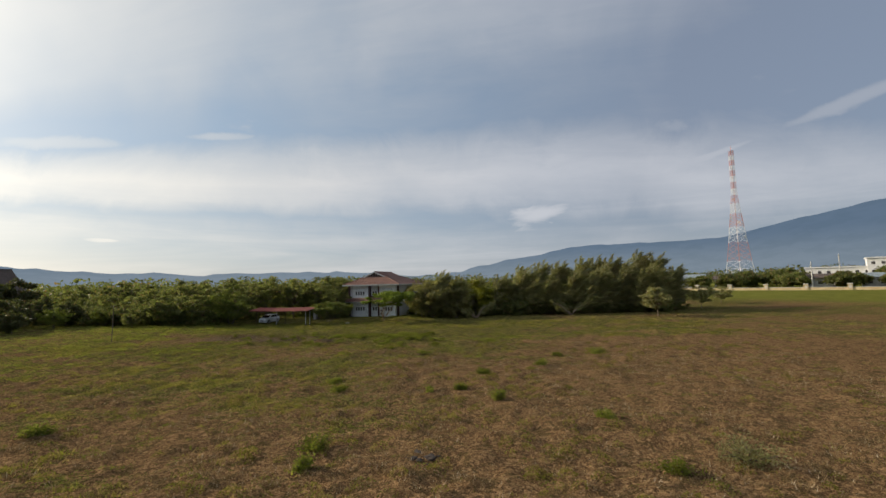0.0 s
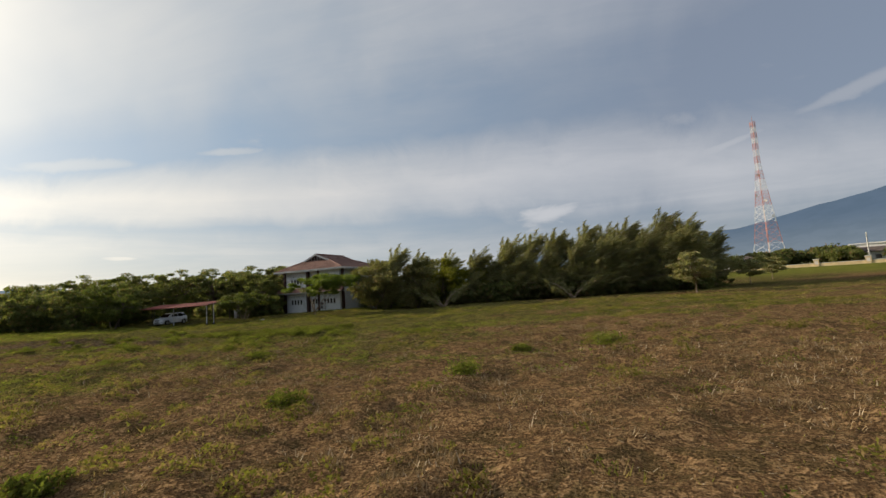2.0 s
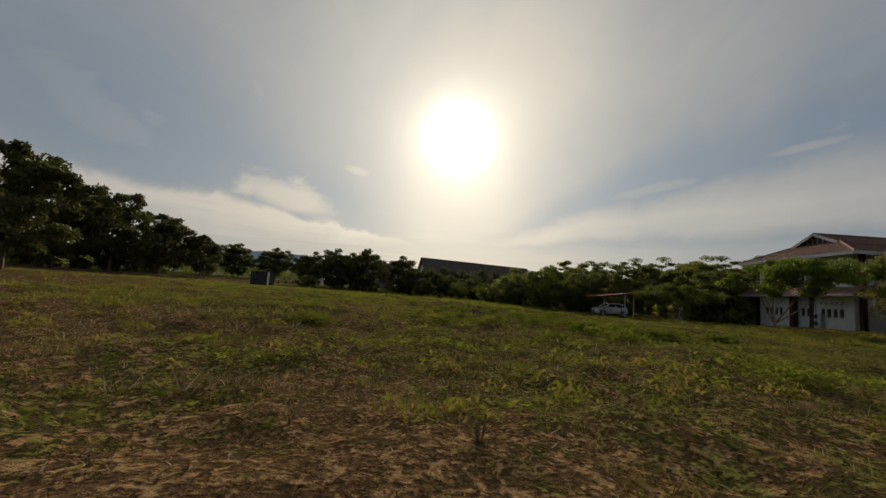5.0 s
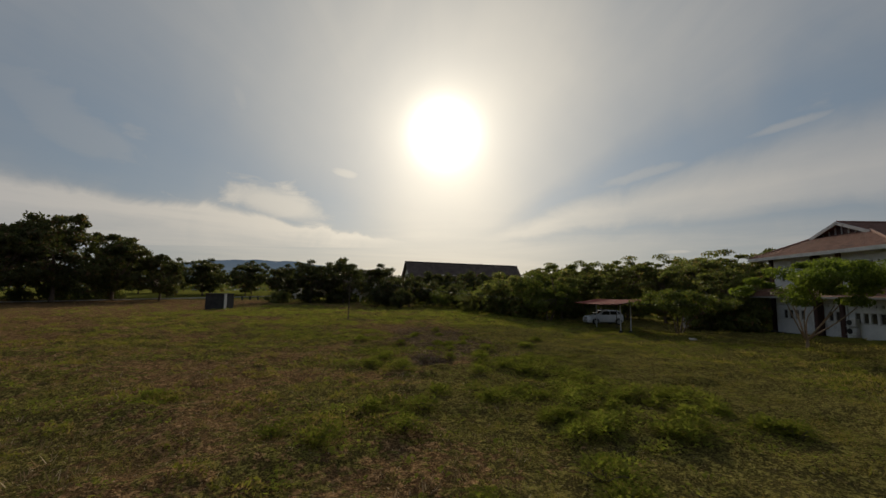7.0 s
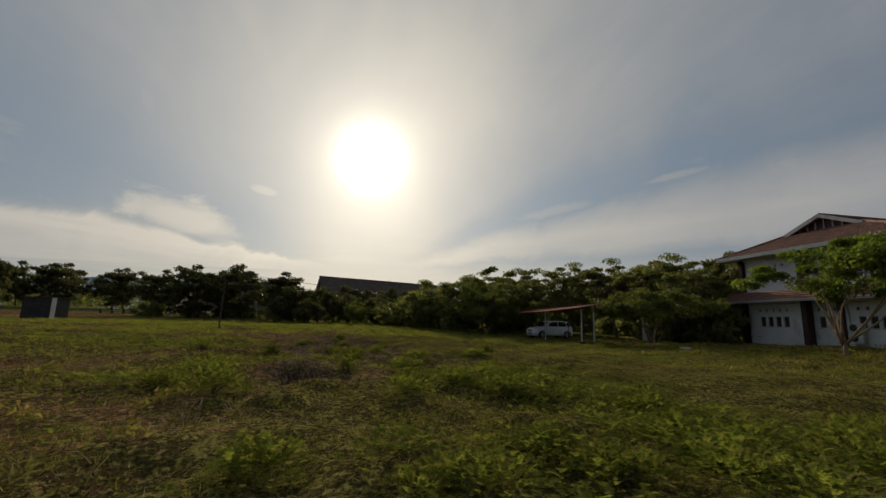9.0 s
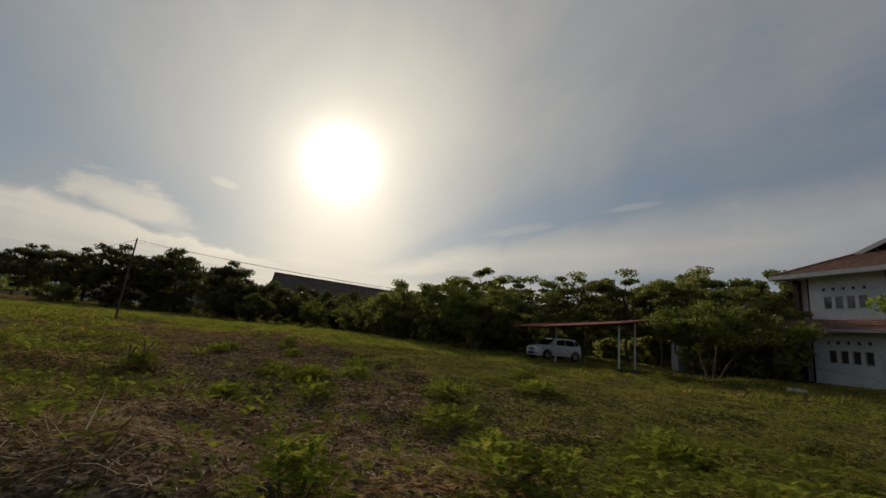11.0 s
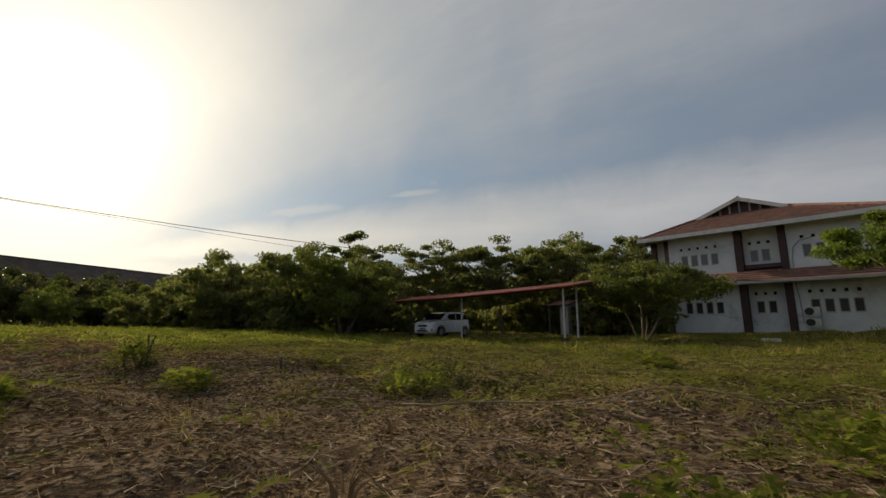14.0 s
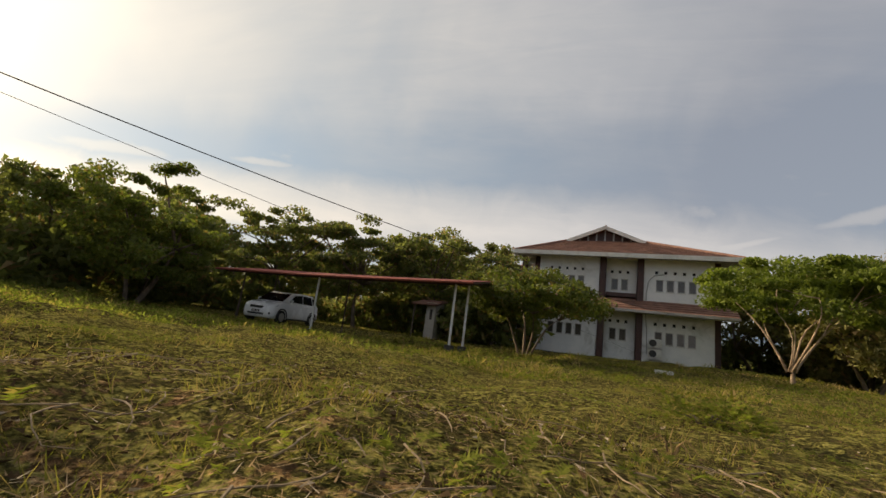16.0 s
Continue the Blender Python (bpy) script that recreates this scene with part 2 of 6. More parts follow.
def field_material():
    """Dry ground, straw and green cover, laid out by the ground's own cover values."""
    m = bpy.data.materials.new("field")
    m.use_nodes = True
    n = Nodes(m.node_tree)
    at = n.add("ShaderNodeTexCoord").outputs["Object"]
    att = n.add("ShaderNodeAttribute")
    att.attribute_name = "cover"
    split = n.add("ShaderNodeSeparateColor")
    n.put(split.inputs[0], att.outputs["Color"])
    mid, fine, tiny = n.noise(at, 0.45, 6.0, 0.65, 0.6), n.noise(at, 3.2, 6.0, 0.7, 0.4), n.noise(at, 22.0, 4.0, 0.65)
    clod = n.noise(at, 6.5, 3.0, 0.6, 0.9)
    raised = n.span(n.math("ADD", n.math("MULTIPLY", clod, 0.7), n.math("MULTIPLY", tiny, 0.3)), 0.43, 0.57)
    # light clod tops, dark hollows: soil and straw tones plus shade painted in
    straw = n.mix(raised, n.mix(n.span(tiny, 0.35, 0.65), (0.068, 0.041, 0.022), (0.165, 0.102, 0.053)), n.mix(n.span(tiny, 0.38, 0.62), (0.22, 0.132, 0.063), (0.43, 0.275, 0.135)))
    straw = n.mix(n.span(fine, 0.46, 0.62, 0.0, 0.55), straw, n.mix(n.span(tiny, 0.4, 0.6), (0.13, 0.072, 0.034), (0.33, 0.2, 0.095)))
    patch = n.noise(at, 1.3, 5.0, 0.7, 0.8)
    straw = n.mix(n.span(patch, 0.5, 0.58, 0.0, 0.6), straw, n.mix(n.span(tiny, 0.4, 0.6), (0.045, 0.036, 0.016), (0.14, 0.105, 0.045)))
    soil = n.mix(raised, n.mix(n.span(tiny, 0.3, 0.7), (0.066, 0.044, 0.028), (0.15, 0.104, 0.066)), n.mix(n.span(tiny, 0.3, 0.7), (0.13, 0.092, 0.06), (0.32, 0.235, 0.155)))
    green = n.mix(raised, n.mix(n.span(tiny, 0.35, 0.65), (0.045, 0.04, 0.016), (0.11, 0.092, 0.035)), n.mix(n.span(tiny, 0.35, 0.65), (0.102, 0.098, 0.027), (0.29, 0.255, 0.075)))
    wobble = n.math("ADD", n.math("MULTIPLY", n.math("SUBTRACT", mid, 0.5), 0.7), n.math("MULTIPLY", n.math("SUBTRACT", fine, 0.5), 2.2))
    g = n.span(n.math("ADD", split.outputs[1], wobble), 0.46, 0.62)
    d = n.span(n.math("ADD", split.outputs[0], wobble), 0.5, 0.66)
    colour = n.mix(d, straw, soil)
    colour = n.mix(g, colour, green)
    colour = n.mix(n.span(split.outputs[2], 0.3, 0.8), colour, n.mix(mid, (0.09, 0.102, 0.022), (0.23, 0.228, 0.052)))
    p = n.add("ShaderNodeBsdfPrincipled")
    n.put(p.inputs["Base Color"], colour)
    p.inputs["Roughness"].default_value = 0.95
    p.inputs["Specular IOR Level"].default_value = 0.0
    b = n.add("ShaderNodeBump")
    b.inputs["Strength"].default_value, b.inputs["Distance"].default_value = 1.0, 0.12
    n.put(b.inputs["Height"], n.math("ADD", n.math("MULTIPLY", fine, 0.5), n.math("ADD", n.math("MULTIPLY", raised, 0.35), n.math("MULTIPLY", tiny, 0.35))))
    n.put(p.inputs["Normal"], b.outputs[0])
    n.put(n.add("ShaderNodeOutputMaterial").inputs[0], p.outputs[0])
    return m


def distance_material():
    """Far wooded slopes, self-lit, with the blue haze of the air painted into their colour."""
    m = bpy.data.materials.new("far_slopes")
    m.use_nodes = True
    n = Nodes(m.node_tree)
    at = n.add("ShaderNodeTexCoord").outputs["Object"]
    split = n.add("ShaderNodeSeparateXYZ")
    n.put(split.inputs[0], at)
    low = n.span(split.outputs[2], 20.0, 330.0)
    # paler towards the foot, where the painted haze is thickest
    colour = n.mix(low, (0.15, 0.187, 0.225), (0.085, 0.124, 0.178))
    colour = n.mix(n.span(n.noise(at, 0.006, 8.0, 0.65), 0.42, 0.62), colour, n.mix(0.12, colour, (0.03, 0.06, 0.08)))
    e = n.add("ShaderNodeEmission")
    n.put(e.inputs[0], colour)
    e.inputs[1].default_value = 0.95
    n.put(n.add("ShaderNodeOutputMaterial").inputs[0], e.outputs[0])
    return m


FIELD, SLOPES = field_material(), distance_material()
LEAF_DEEP = leafage("leaf_deep", (0.082, 0.094, 0.034), (0.22, 0.226, 0.082), (0.24, 0.16, 0.085), through_light=0.58)
# leaves darkened so that the shade of backlit trees sits in their colour
LEAF_BACKLIT = leafage("leaf_backlit", (0.045, 0.052, 0.02), (0.125, 0.13, 0.05), (0.16, 0.1, 0.06), through_light=0.38)
LEAF_MID = leafage("leaf_mid", (0.085, 0.108, 0.024), (0.21, 0.235, 0.055), (0.2, 0.15, 0.05), through_light=0.48)
LEAF_OLIVE = leafage("leaf_olive", (0.105, 0.1, 0.038), (0.25, 0.225, 0.085), (0.26, 0.18, 0.09), through_light=0.42)
LEAF_BRIGHT = leafage("leaf_bright", (0.07, 0.1, 0.018), (0.2, 0.235, 0.045), through_light=0.5)
LEAF_YELLOW = leafage("leaf_yellow", (0.1, 0.11, 0.012), (0.3, 0.28, 0.03), through_light=0.45)
NEEDLE = leafage("needle", (0.15, 0.148, 0.065), (0.36, 0.335, 0.155), (0.22, 0.15, 0.08), through_light=0.45)
WEED = leafage("weed_leaf", (0.092, 0.112, 0.024), (0.29, 0.308, 0.068), (0.28, 0.21, 0.08), through_light=0.5, gloss=0.0, green_share=0.82)
GRASS = leafage("grass_blade", (0.125, 0.125, 0.026), (0.38, 0.345, 0.085), (0.38, 0.27, 0.125), through_light=0.45, gloss=0.0, green_share=0.58)
DRY = leafage("dry_stalk", (0.13, 0.086, 0.045), (0.4, 0.28, 0.15), (0.58, 0.47, 0.32), through_light=0.1, gloss=0.0)
BARK = surface("bark", (0.09, 0.065, 0.045), (0.2, 0.15, 0.11), 3, 0.95, 0.8, 30)
BARK_PALE = surface("bark_pale", (0.2, 0.14, 0.09), (0.42, 0.31, 0.21), 3, 0.9, 0.7, 30)
PLASTER = surface("white_plaster", (0.66, 0.67, 0.68), (0.78, 0.78, 0.78), 1.3, 0.85, 0.25, 60, spots=(0.5, 0.5, 0.48))
MAROON = surface("maroon_paint", (0.045, 0.018, 0.016), (0.075, 0.03, 0.026), 3, 0.55, 0.2, 50)
TILE = surface("roof_tile", (0.16, 0.08, 0.06), (0.27, 0.145, 0.11), 2.2, 0.8, 0.5, 25, spots=(0.1, 0.06, 0.05))
TRIM = surface("pale_trim", (0.5, 0.49, 0.46), (0.68, 0.67, 0.64), 2, 0.7, 0.2, 40, spots=(0.36, 0.33, 0.3))
PANE = glassy("window_glass", (0.085, 0.075, 0.072))
CAR_GLASS = glassy("car_glass", (0.015, 0.016, 0.018))
CURTAIN = surface("curtain_cloth", (0.24, 0.2, 0.19), (0.36, 0.31, 0.29), 6, 0.9, 0.3, 30)
FRAME = surface("grey_frame", (0.3, 0.29, 0.29), (0.4, 0.39, 0.38), 5, 0.5, 0.1, 60)
VENT = surface("vent_dark", (0.015, 0.015, 0.016), (0.03, 0.03, 0.03), 9, 0.9, 0.2, 60)
SHEET = surface("red_roof_sheet", (0.2, 0.045, 0.034), (0.31, 0.085, 0.064), 1.5, 0.88, 0.3, 25, spots=(0.2, 0.1, 0.08))
STEEL_WHITE = surface("white_steel", (0.5, 0.5, 0.49), (0.66, 0.66, 0.65), 4, 0.5, 0.1, 50, spots=(0.32, 0.22, 0.15))
PAINT_WHITE = surface("car_paint", (0.72, 0.73, 0.74), (0.78, 0.79, 0.8), 2, 0.25, 0.0)
RUBBER = surface("rubber", (0.012, 0.012, 0.012), (0.025, 0.025, 0.025), 8, 0.85, 0.3, 60)
ALLOY = surface("alloy", (0.45, 0.46, 0.47), (0.58, 0.58, 0.59), 8, 0.35, 0.1, 50, metal=0.8)
BLACK = surface("black_plastic", (0.015, 0.015, 0.016), (0.03, 0.03, 0.032), 8, 0.45, 0.1, 50)
LAMP = glassy("lamp_glass", (0.5, 0.52, 0.55), 0.1)
# base colour lowered to carry the shade on the tank house
CONCRETE = surface("old_concrete", (0.028, 0.028, 0.027), (0.065, 0.062, 0.058), 1.6, 0.92, 0.6, 25, spots=(0.04, 0.042, 0.035))
PALE_WALL = surface("pale_wall", (0.56, 0.54, 0.5), (0.72, 0.7, 0.66), 1.0, 0.9, 0.2, 30, spots=(0.4, 0.38, 0.33))
CREAM = surface("cream_wall", (0.55, 0.42, 0.22), (0.7, 0.56, 0.33), 1.0, 0.9, 0.2, 30, spots=(0.4, 0.3, 0.2))
GREY_ROOF = surface("dark_roof", (0.085, 0.064, 0.055), (0.145, 0.112, 0.097), 0.6, 0.97, 0.4, 6, spots=(0.12, 0.095, 0.08))
BLUE_ROOF = surface("blue_grey_roof", (0.2, 0.25, 0.28), (0.3, 0.35, 0.38), 0.8, 0.6, 0.2, 10)
# red made paler, with the haze before the tower in its colour
TOWER_RED = surface("tower_red", (0.42, 0.17, 0.15), (0.52, 0.23, 0.2), 1, 0.6, 0.1, 20)
TOWER_WHITE = surface("tower_white", (0.7, 0.69, 0.68), (0.8, 0.79, 0.78), 1, 0.6, 0.1, 20)
WOOD = surface("weathered_wood", (0.06, 0.045, 0.032), (0.13, 0.1, 0.075), 4, 0.9, 0.6, 30)
LITTER = leafage("leaf_litter", (0.055, 0.035, 0.02), (0.18, 0.12, 0.068), (0.42, 0.34, 0.25), through_light=0.05, gloss=0.0)
ASH = surface("ash", (0.02, 0.014, 0.01), (0.07, 0.05, 0.036), 6, 0.95, 0.8, 30)
STICK = surface("dry_stick", (0.14, 0.1, 0.06), (0.32, 0.24, 0.15), 6, 0.9, 0.3, 40)
WIRE = surface("wire", (0.02, 0.02, 0.02), (0.035, 0.035, 0.035), 5, 0.7, 0.0)
STONE = surface("stone", (0.1, 0.085, 0.07), (0.24, 0.21, 0.18), 5, 0.92, 0.7, 30)
ROAD_PALE = surface("pale_road", (0.3, 0.28, 0.25), (0.42, 0.39, 0.35), 0.5, 0.95, 0.3, 8)

# ---- mesh helpers ----


def part(name, bm, material, parent=None, label="", smooth=False):
    me = bpy.data.meshes.new(name)
    if isinstance(bm, bmesh.types.BMesh):
        bm.to_mesh(me)
        bm.free()
    else:
        verts, faces = bm
        me.from_pydata([tuple(v) for v in verts], [], [tuple(f) for f in faces])
    me.materials.append(material)
    if smooth:
        me.shade_smooth()
    ob = new(name, me)
    ob.parent = parent
    if label:
        ob["label"] = label
    return ob


def soup(name, verts, sides, material, parent=None):
    """A mesh of many loose faces, each with the same number of sides, from an array of corners."""
    verts = np.asarray(verts, np.float32).reshape(-1, 3)
    count = len(verts) // sides
    me = bpy.data.meshes.new(name)
    me.vertices.add(len(verts))
    me.vertices.foreach_set("co", verts.ravel())
    me.loops.add(len(verts))
    me.loops.foreach_set("vertex_index", np.arange(len(verts), dtype=np.int32))
    me.polygons.add(count)
    me.polygons.foreach_set("loop_start", np.arange(0, len(verts), sides, dtype=np.int32))
    me.update(calc_edges=True)
    me.materials.append(material)
    ob = new(name, me)
    ob.parent = parent
    return ob


def thing(name, m, label, category, group="", kind=""):
    ob = new(name)
    ob.empty_display_size = 0.2
    ob.matrix_basis = m
    return tagged(ob, label, category, group, kind)


def box(bm, x0, x1, y0, y1, z0, z1, bevel=0.0):
    made = bmesh.ops.create_cube(bm, size=1.0, matrix=Matrix.LocRotScale(((x0 + x1) / 2, (y0 + y1) / 2, (z0 + z1) / 2), None, (x1 - x0, y1 - y0, z1 - z0)))
    if bevel:
        edges = list({e for v in made["verts"] for e in v.link_edges})
        bmesh.ops.bevel(bm, geom=edges, offset=bevel, segments=2, affect="EDGES")
    return bm


def boxed(*sizes, bevel=0.0):
    return box(bmesh.new(), *sizes, bevel=bevel)


def tube(points, radii, sides=7):
    """Corners and faces of a tapered tube along points."""
    pts = [Vector(p) for p in points]
    verts, faces = [], []
    side = None
    for i, p in enumerate(pts):
        d = (pts[min(i + 1, len(pts) - 1)] - pts[max(i - 1, 0)]).normalized()
        if side is None:
            side = d.orthogonal().normalized()
        side = (side - d * side.dot(d)).normalized()
        other = d.cross(side)
        r = radii[i] if isinstance(radii, (list, tuple)) else radii
        for k in range(sides):
            a = 2 * math.pi * k / sides
            verts.append(p + (side * math.cos(a) + other * math.sin(a)) * r)
    for i in range(len(pts) - 1):
        for k in range(sides):
            a, b = i * sides + k, i * sides + (k + 1) % sides
            faces.append((a, b, b + sides, a + sides))
    faces.append(tuple(range(sides - 1, -1, -1)))
    faces.append(tuple(range(len(verts) - sides, len(verts))))
    return verts, faces


def joined(*meshes):
    verts, faces = [], []
    for v, f in meshes:
        k = len(verts)
        verts += list(v)
        faces += [tuple(i + k for i in q) for q in f]
    return verts, faces


def lattice(x, y, cell, seed):
    """Smooth noise from 0 to 1 over the plan, the same on every build."""
    def knot(i, j):
        h = np.sin(i * 127.1 + j * 311.7 + seed * 74.7) * 43758.5453
        return h - np.floor(h)
    u, v = np.asarray(x, float) / cell, np.asarray(y, float) / cell
    i, j = np.floor(u), np.floor(v)
    fu, fv = u - i, v - j
    fu, fv = fu * fu * (3 - 2 * fu), fv * fv * (3 - 2 * fv)
    return (knot(i, j) * (1 - fu) + knot(i + 1, j) * fu) * (1 - fv) + (knot(i, j + 1) * (1 - fu) + knot(i + 1, j + 1) * fu) * fv


def ease(v, a, b):
    t = np.clip((np.asarray(v, float) - a) / (b - a), 0, 1)
    return t * t * (3 - 2 * t)


def ground_z(x, y):
    """The lie of the land: a shallow bowl round the middle of the field, lumpy close by."""
    x, y = np.asarray(x, float), np.asarray(y, float)
    r = np.hypot(x + 10, y - 38)
    z = -0.5 + 0.42 * ease(r, 16, 42) + 2.0 * ease(r, 60, 150)
    z = z + 0.35 * np.exp(-((x + 16) ** 2 + (y - 71) ** 2) / 60.0) - 0.4 * np.exp(-((x + 38) ** 2 + (y - 65) ** 2) / 110.0)
    lumps = 0.24 * (lattice(x, y, 3.1, 1) - 0.5) + 0.2 * (lattice(x, y, 1.15, 2) - 0.5) + 0.13 * (lattice(x, y, 0.62, 3) - 0.5) + 0.05 * (lattice(x, y, 0.4, 4) - 0.5)
    z = z + lumps * ease(-r, -60, -30)
    # two small washed-out hollows
    hole = lambda cx, cy, rx, ry, power: np.exp(-((((x - cx) / rx) ** 2 + ((y - cy) / ry) ** 2) ** power))
    z = z - 1.15 * hole(-16.2, 43.35, 0.58, 0.5, 3.0) + 0.22 * hole(-18.2, 43.2, 1.5, 1.6, 1.0) + 0.1 * hole(-15.2, 43.5, 0.5, 0.7, 1.0)
    return z - 0.28 * hole(-26.1, 48.2, 0.5, 0.26, 2.0) - 0.12 * hole(-10.6, 46.2, 0.8, 0.5, 2.0) - 0.12 * hole(-21.0, 44.6, 0.7, 0.4, 2.0)


def cover(x, y):
    """Bare soil, green growth and tended lawn over the plan, each from 0 to 1."""
    x, y = np.asarray(x, float), np.asarray(y, float)
    broad, close = lattice(x, y, 9.0, 5), lattice(x, y, 2.4, 6)
    green = 0.18 + 0.52 * np.maximum(ease(-x, -14, 2) * ease(y, 22, 38), ease(-x, -7, 9) * ease(y, 8, 26)) + 0.5 * ease(y + 0.1 * x, 40, 52) + 0.2 * np.exp(-(((x + 9) / 11) ** 2 + ((y - 46) / 8) ** 2)) + 0.4 * (broad - 0.5) + 0.5 * (close - 0.5)
    green = green - 0.15 * ease(x, 8, 25) * ease(-y, -52, -40)
    soil = 0.14 + 0.95 * np.exp(-(((x + 25.5) / 7.5) ** 2 + ((y - 45.9) / 2.9) ** 2)) + 0.35 * np.exp(-(((x + 16.5) / 3.0) ** 2 + ((y - 43.3) / 2) ** 2)) + 0.4 * (lattice(x, y, 3.6, 8) - 0.5)
    soil = soil + 0.1 * ease(-x, -6, 4) * ease(y, 34, 42) * ease(-y, -54, -50)
    green = green - 0.5 * soil
    far = np.maximum(ease(np.hypot(x + 10, y - 38), 70, 120), ease(y + 0.25 * x, 62, 70) * ease(-x, 4, 12))
    return np.clip(soil, 0, 1), np.clip(green, 0, 1), far


def on_ground(x, y):
    return float(ground_z(x, y))

# ---- ground and distance ----


def spread(centre_a, centre_b, step, reach):
    """Grid lines: even between the two centres, then wider and wider out to reach."""
    line = list(np.arange(centre_a, centre_b + step / 2, step))
    for sign, start in ((1, centre_b), (-1, centre_a)):
        d, s, extra = 0.0, step, []
        while d < reach:
            s *= 1.16
            d += s
            extra.append(start + sign * d)
        line = line + extra if sign > 0 else extra[::-1] + line
    return np.array(line)


def lay_ground():
    xs, ys = spread(-42, 24, 0.2, 3900), spread(4, 62, 0.2, 3900)
    gx, gy = np.meshgrid(xs, ys)
    gz = ground_z(gx, gy)
    verts = np.stack([gx, gy, gz], -1).reshape(-1, 3)
    w, h = len(xs), len(ys)
    i, j = np.meshgrid(np.arange(w - 1), np.arange(h - 1))
    a = (j * w + i).ravel()
    quads = np.stack([a, a + 1, a + 1 + w, a + w], -1)
    me = bpy.data.meshes.new("ground")
    me.from_pydata(verts.tolist(), [], quads.tolist())
    s, g, f = cover(gx.ravel(), gy.ravel())
    col = me.color_attributes.new("cover", "FLOAT_COLOR", "POINT")
    col.data.foreach_set("color", np.stack([s, g, f, np.ones_like(s)], -1).astype(np.float32).ravel())
    me.shade_smooth()
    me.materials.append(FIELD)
    tagged(new("ground", me), "dry brown field with green weeds and patches of bare soil", "field", kind="structure")


lay_ground()


def ring_of_hills():
    """Far slopes all round: a high mountain to the north-east, low hills elsewhere."""
    az = np.radians(np.arange(-180, 180.1, 0.5))
    deg = np.degrees(az)
    el = 1.3 + 0.5 * lattice(deg, 0 * deg, 14, 3) + 0.7 * np.exp(-((deg + 62) / 14) ** 2) + 2.0 * np.exp(-((deg + 101) / 16) ** 2)
    big = 3.6 * ease(deg, -11, 9) + 2.9 * ease(deg, 22, 42) + 3.0 * ease(deg, 42, 62)
    el = el * (1 - ease(deg, -8, 4) * 0.45 * ease(-deg, -100, -80)) + big * ease(-deg, -150, -110)
    el = el + 0.6 * (lattice(deg, 0 * deg, 4.0, 4) - 0.5) + 0.25 * (lattice(deg, 0 * deg, 1.2, 5) - 0.5)
    rows = np.linspace(0, 1, 14)
    verts = []
    for k in rows:
        r = 2300 + 1400 * k
        top = np.tan(np.radians(el)) * 3700
        z = top * k ** 1.25 + 30 * (lattice(deg * 3, 0 * deg + k * 14, 2.2, 6) - 0.5) * math.sin(math.pi * k)
        verts.append(np.stack([np.sin(az) * r, np.cos(az) * r, z - 6 * (1 - k)], -1))
    verts = np.concatenate(verts)
    n = len(az)
    faces = [(j * n + i, j * n + i + 1, (j + 1) * n + i + 1, (j + 1) * n + i) for j in range(len(rows) - 1) for i in range(n - 1)]
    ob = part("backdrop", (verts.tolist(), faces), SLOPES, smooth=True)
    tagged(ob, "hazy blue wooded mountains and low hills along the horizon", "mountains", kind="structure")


ring_of_hills()

# ---- house ----


def wall_with_holes(x0, x1, z0, z1, y0, y1, holes):
    """A wall between y0 and y1 with openings (xa, xb, za, zb) that go through it."""
    xs = sorted({x0, x1, *[h[0] for h in holes], *[h[1] for h in holes]})
    zs = sorted({z0, z1, *[h[2] for h in holes], *[h[3] for h in holes]})
    bm = bmesh.new()
    for za, zb in zip(zs, zs[1:]):
        run = None
        for xa, xb in zip(xs, xs[1:]):
            cx, cz = (xa + xb) / 2, (za + zb) / 2
            solid = not any(h[0] < cx < h[1] and h[2] < cz < h[3] for h in holes)
            if solid:
                run = (run[0], xb) if run else (xa, xb)
            if run and (not solid or xb == xs[-1]):
                box(bm, run[0], run[1], y0, y1, za, zb)
                run = None
    bmesh.ops.remove_doubles(bm, verts=bm.verts, dist=0.0005)
    return bm


def window(parent, xa, xb, za, zb, y, curtain):
    f = 0.045
    bm = bmesh.new()
    for b in ((xa, xa + f, za, zb), (xb - f, xb, za, zb), (xa + f, xb - f, za, za + f), (xa + f, xb - f, zb - f, zb)):
        box(bm, b[0], b[1], y + 0.05, y + 0.11, b[2], b[3])
    w = part("window", bm, FRAME, parent, "grey window frame")
    part("pane", boxed(xa + f, xb - f, y + 0.075, y + 0.083, za + f, zb - f), PANE, w)
    if curtain:
        bm = bmesh.new()
        folds = 6
        for k in range(folds):
            a = xa + f + (xb - xa - 2 * f) * k / folds
            box(bm, a, a + (xb - xa - 2 * f) / folds * 0.94, y + 0.13, y + 0.15 + 0.02 * (k % 2), za + f, zb - f)
        part("curtain", bm, CURTAIN, w, "dull pinkish curtain")
    return w


def course_roof(corners, courses, thick=0.05):
    """A tiled slope: overlapping courses from the eave (first two corners) up to the top (last two)."""
    a, b, c, d = [Vector(p) for p in corners]
    normal = (b - a).cross(d - a).normalized()
    if normal.z < 0:
        normal = -normal
    verts, faces = [a - normal * 0.01, b - normal * 0.01], []
    for k in range(courses):
        t0, t1 = k / courses, (k + 1) / courses
        verts += [a.lerp(d, t0) + normal * thick, b.lerp(c, t0) + normal * thick, a.lerp(d, t1) + normal * 0.012, b.lerp(c, t1) + normal * 0.012]
    for i in range(0, len(verts) - 2, 2):
        faces.append((i, i + 1, i + 3, i + 2))
    i = len(verts)
    verts += [a - normal * 0.06, b - normal * 0.06, c - normal * 0.06, d - normal * 0.06]
    faces.append((i + 3, i + 2, i + 1, i))
    return verts, faces


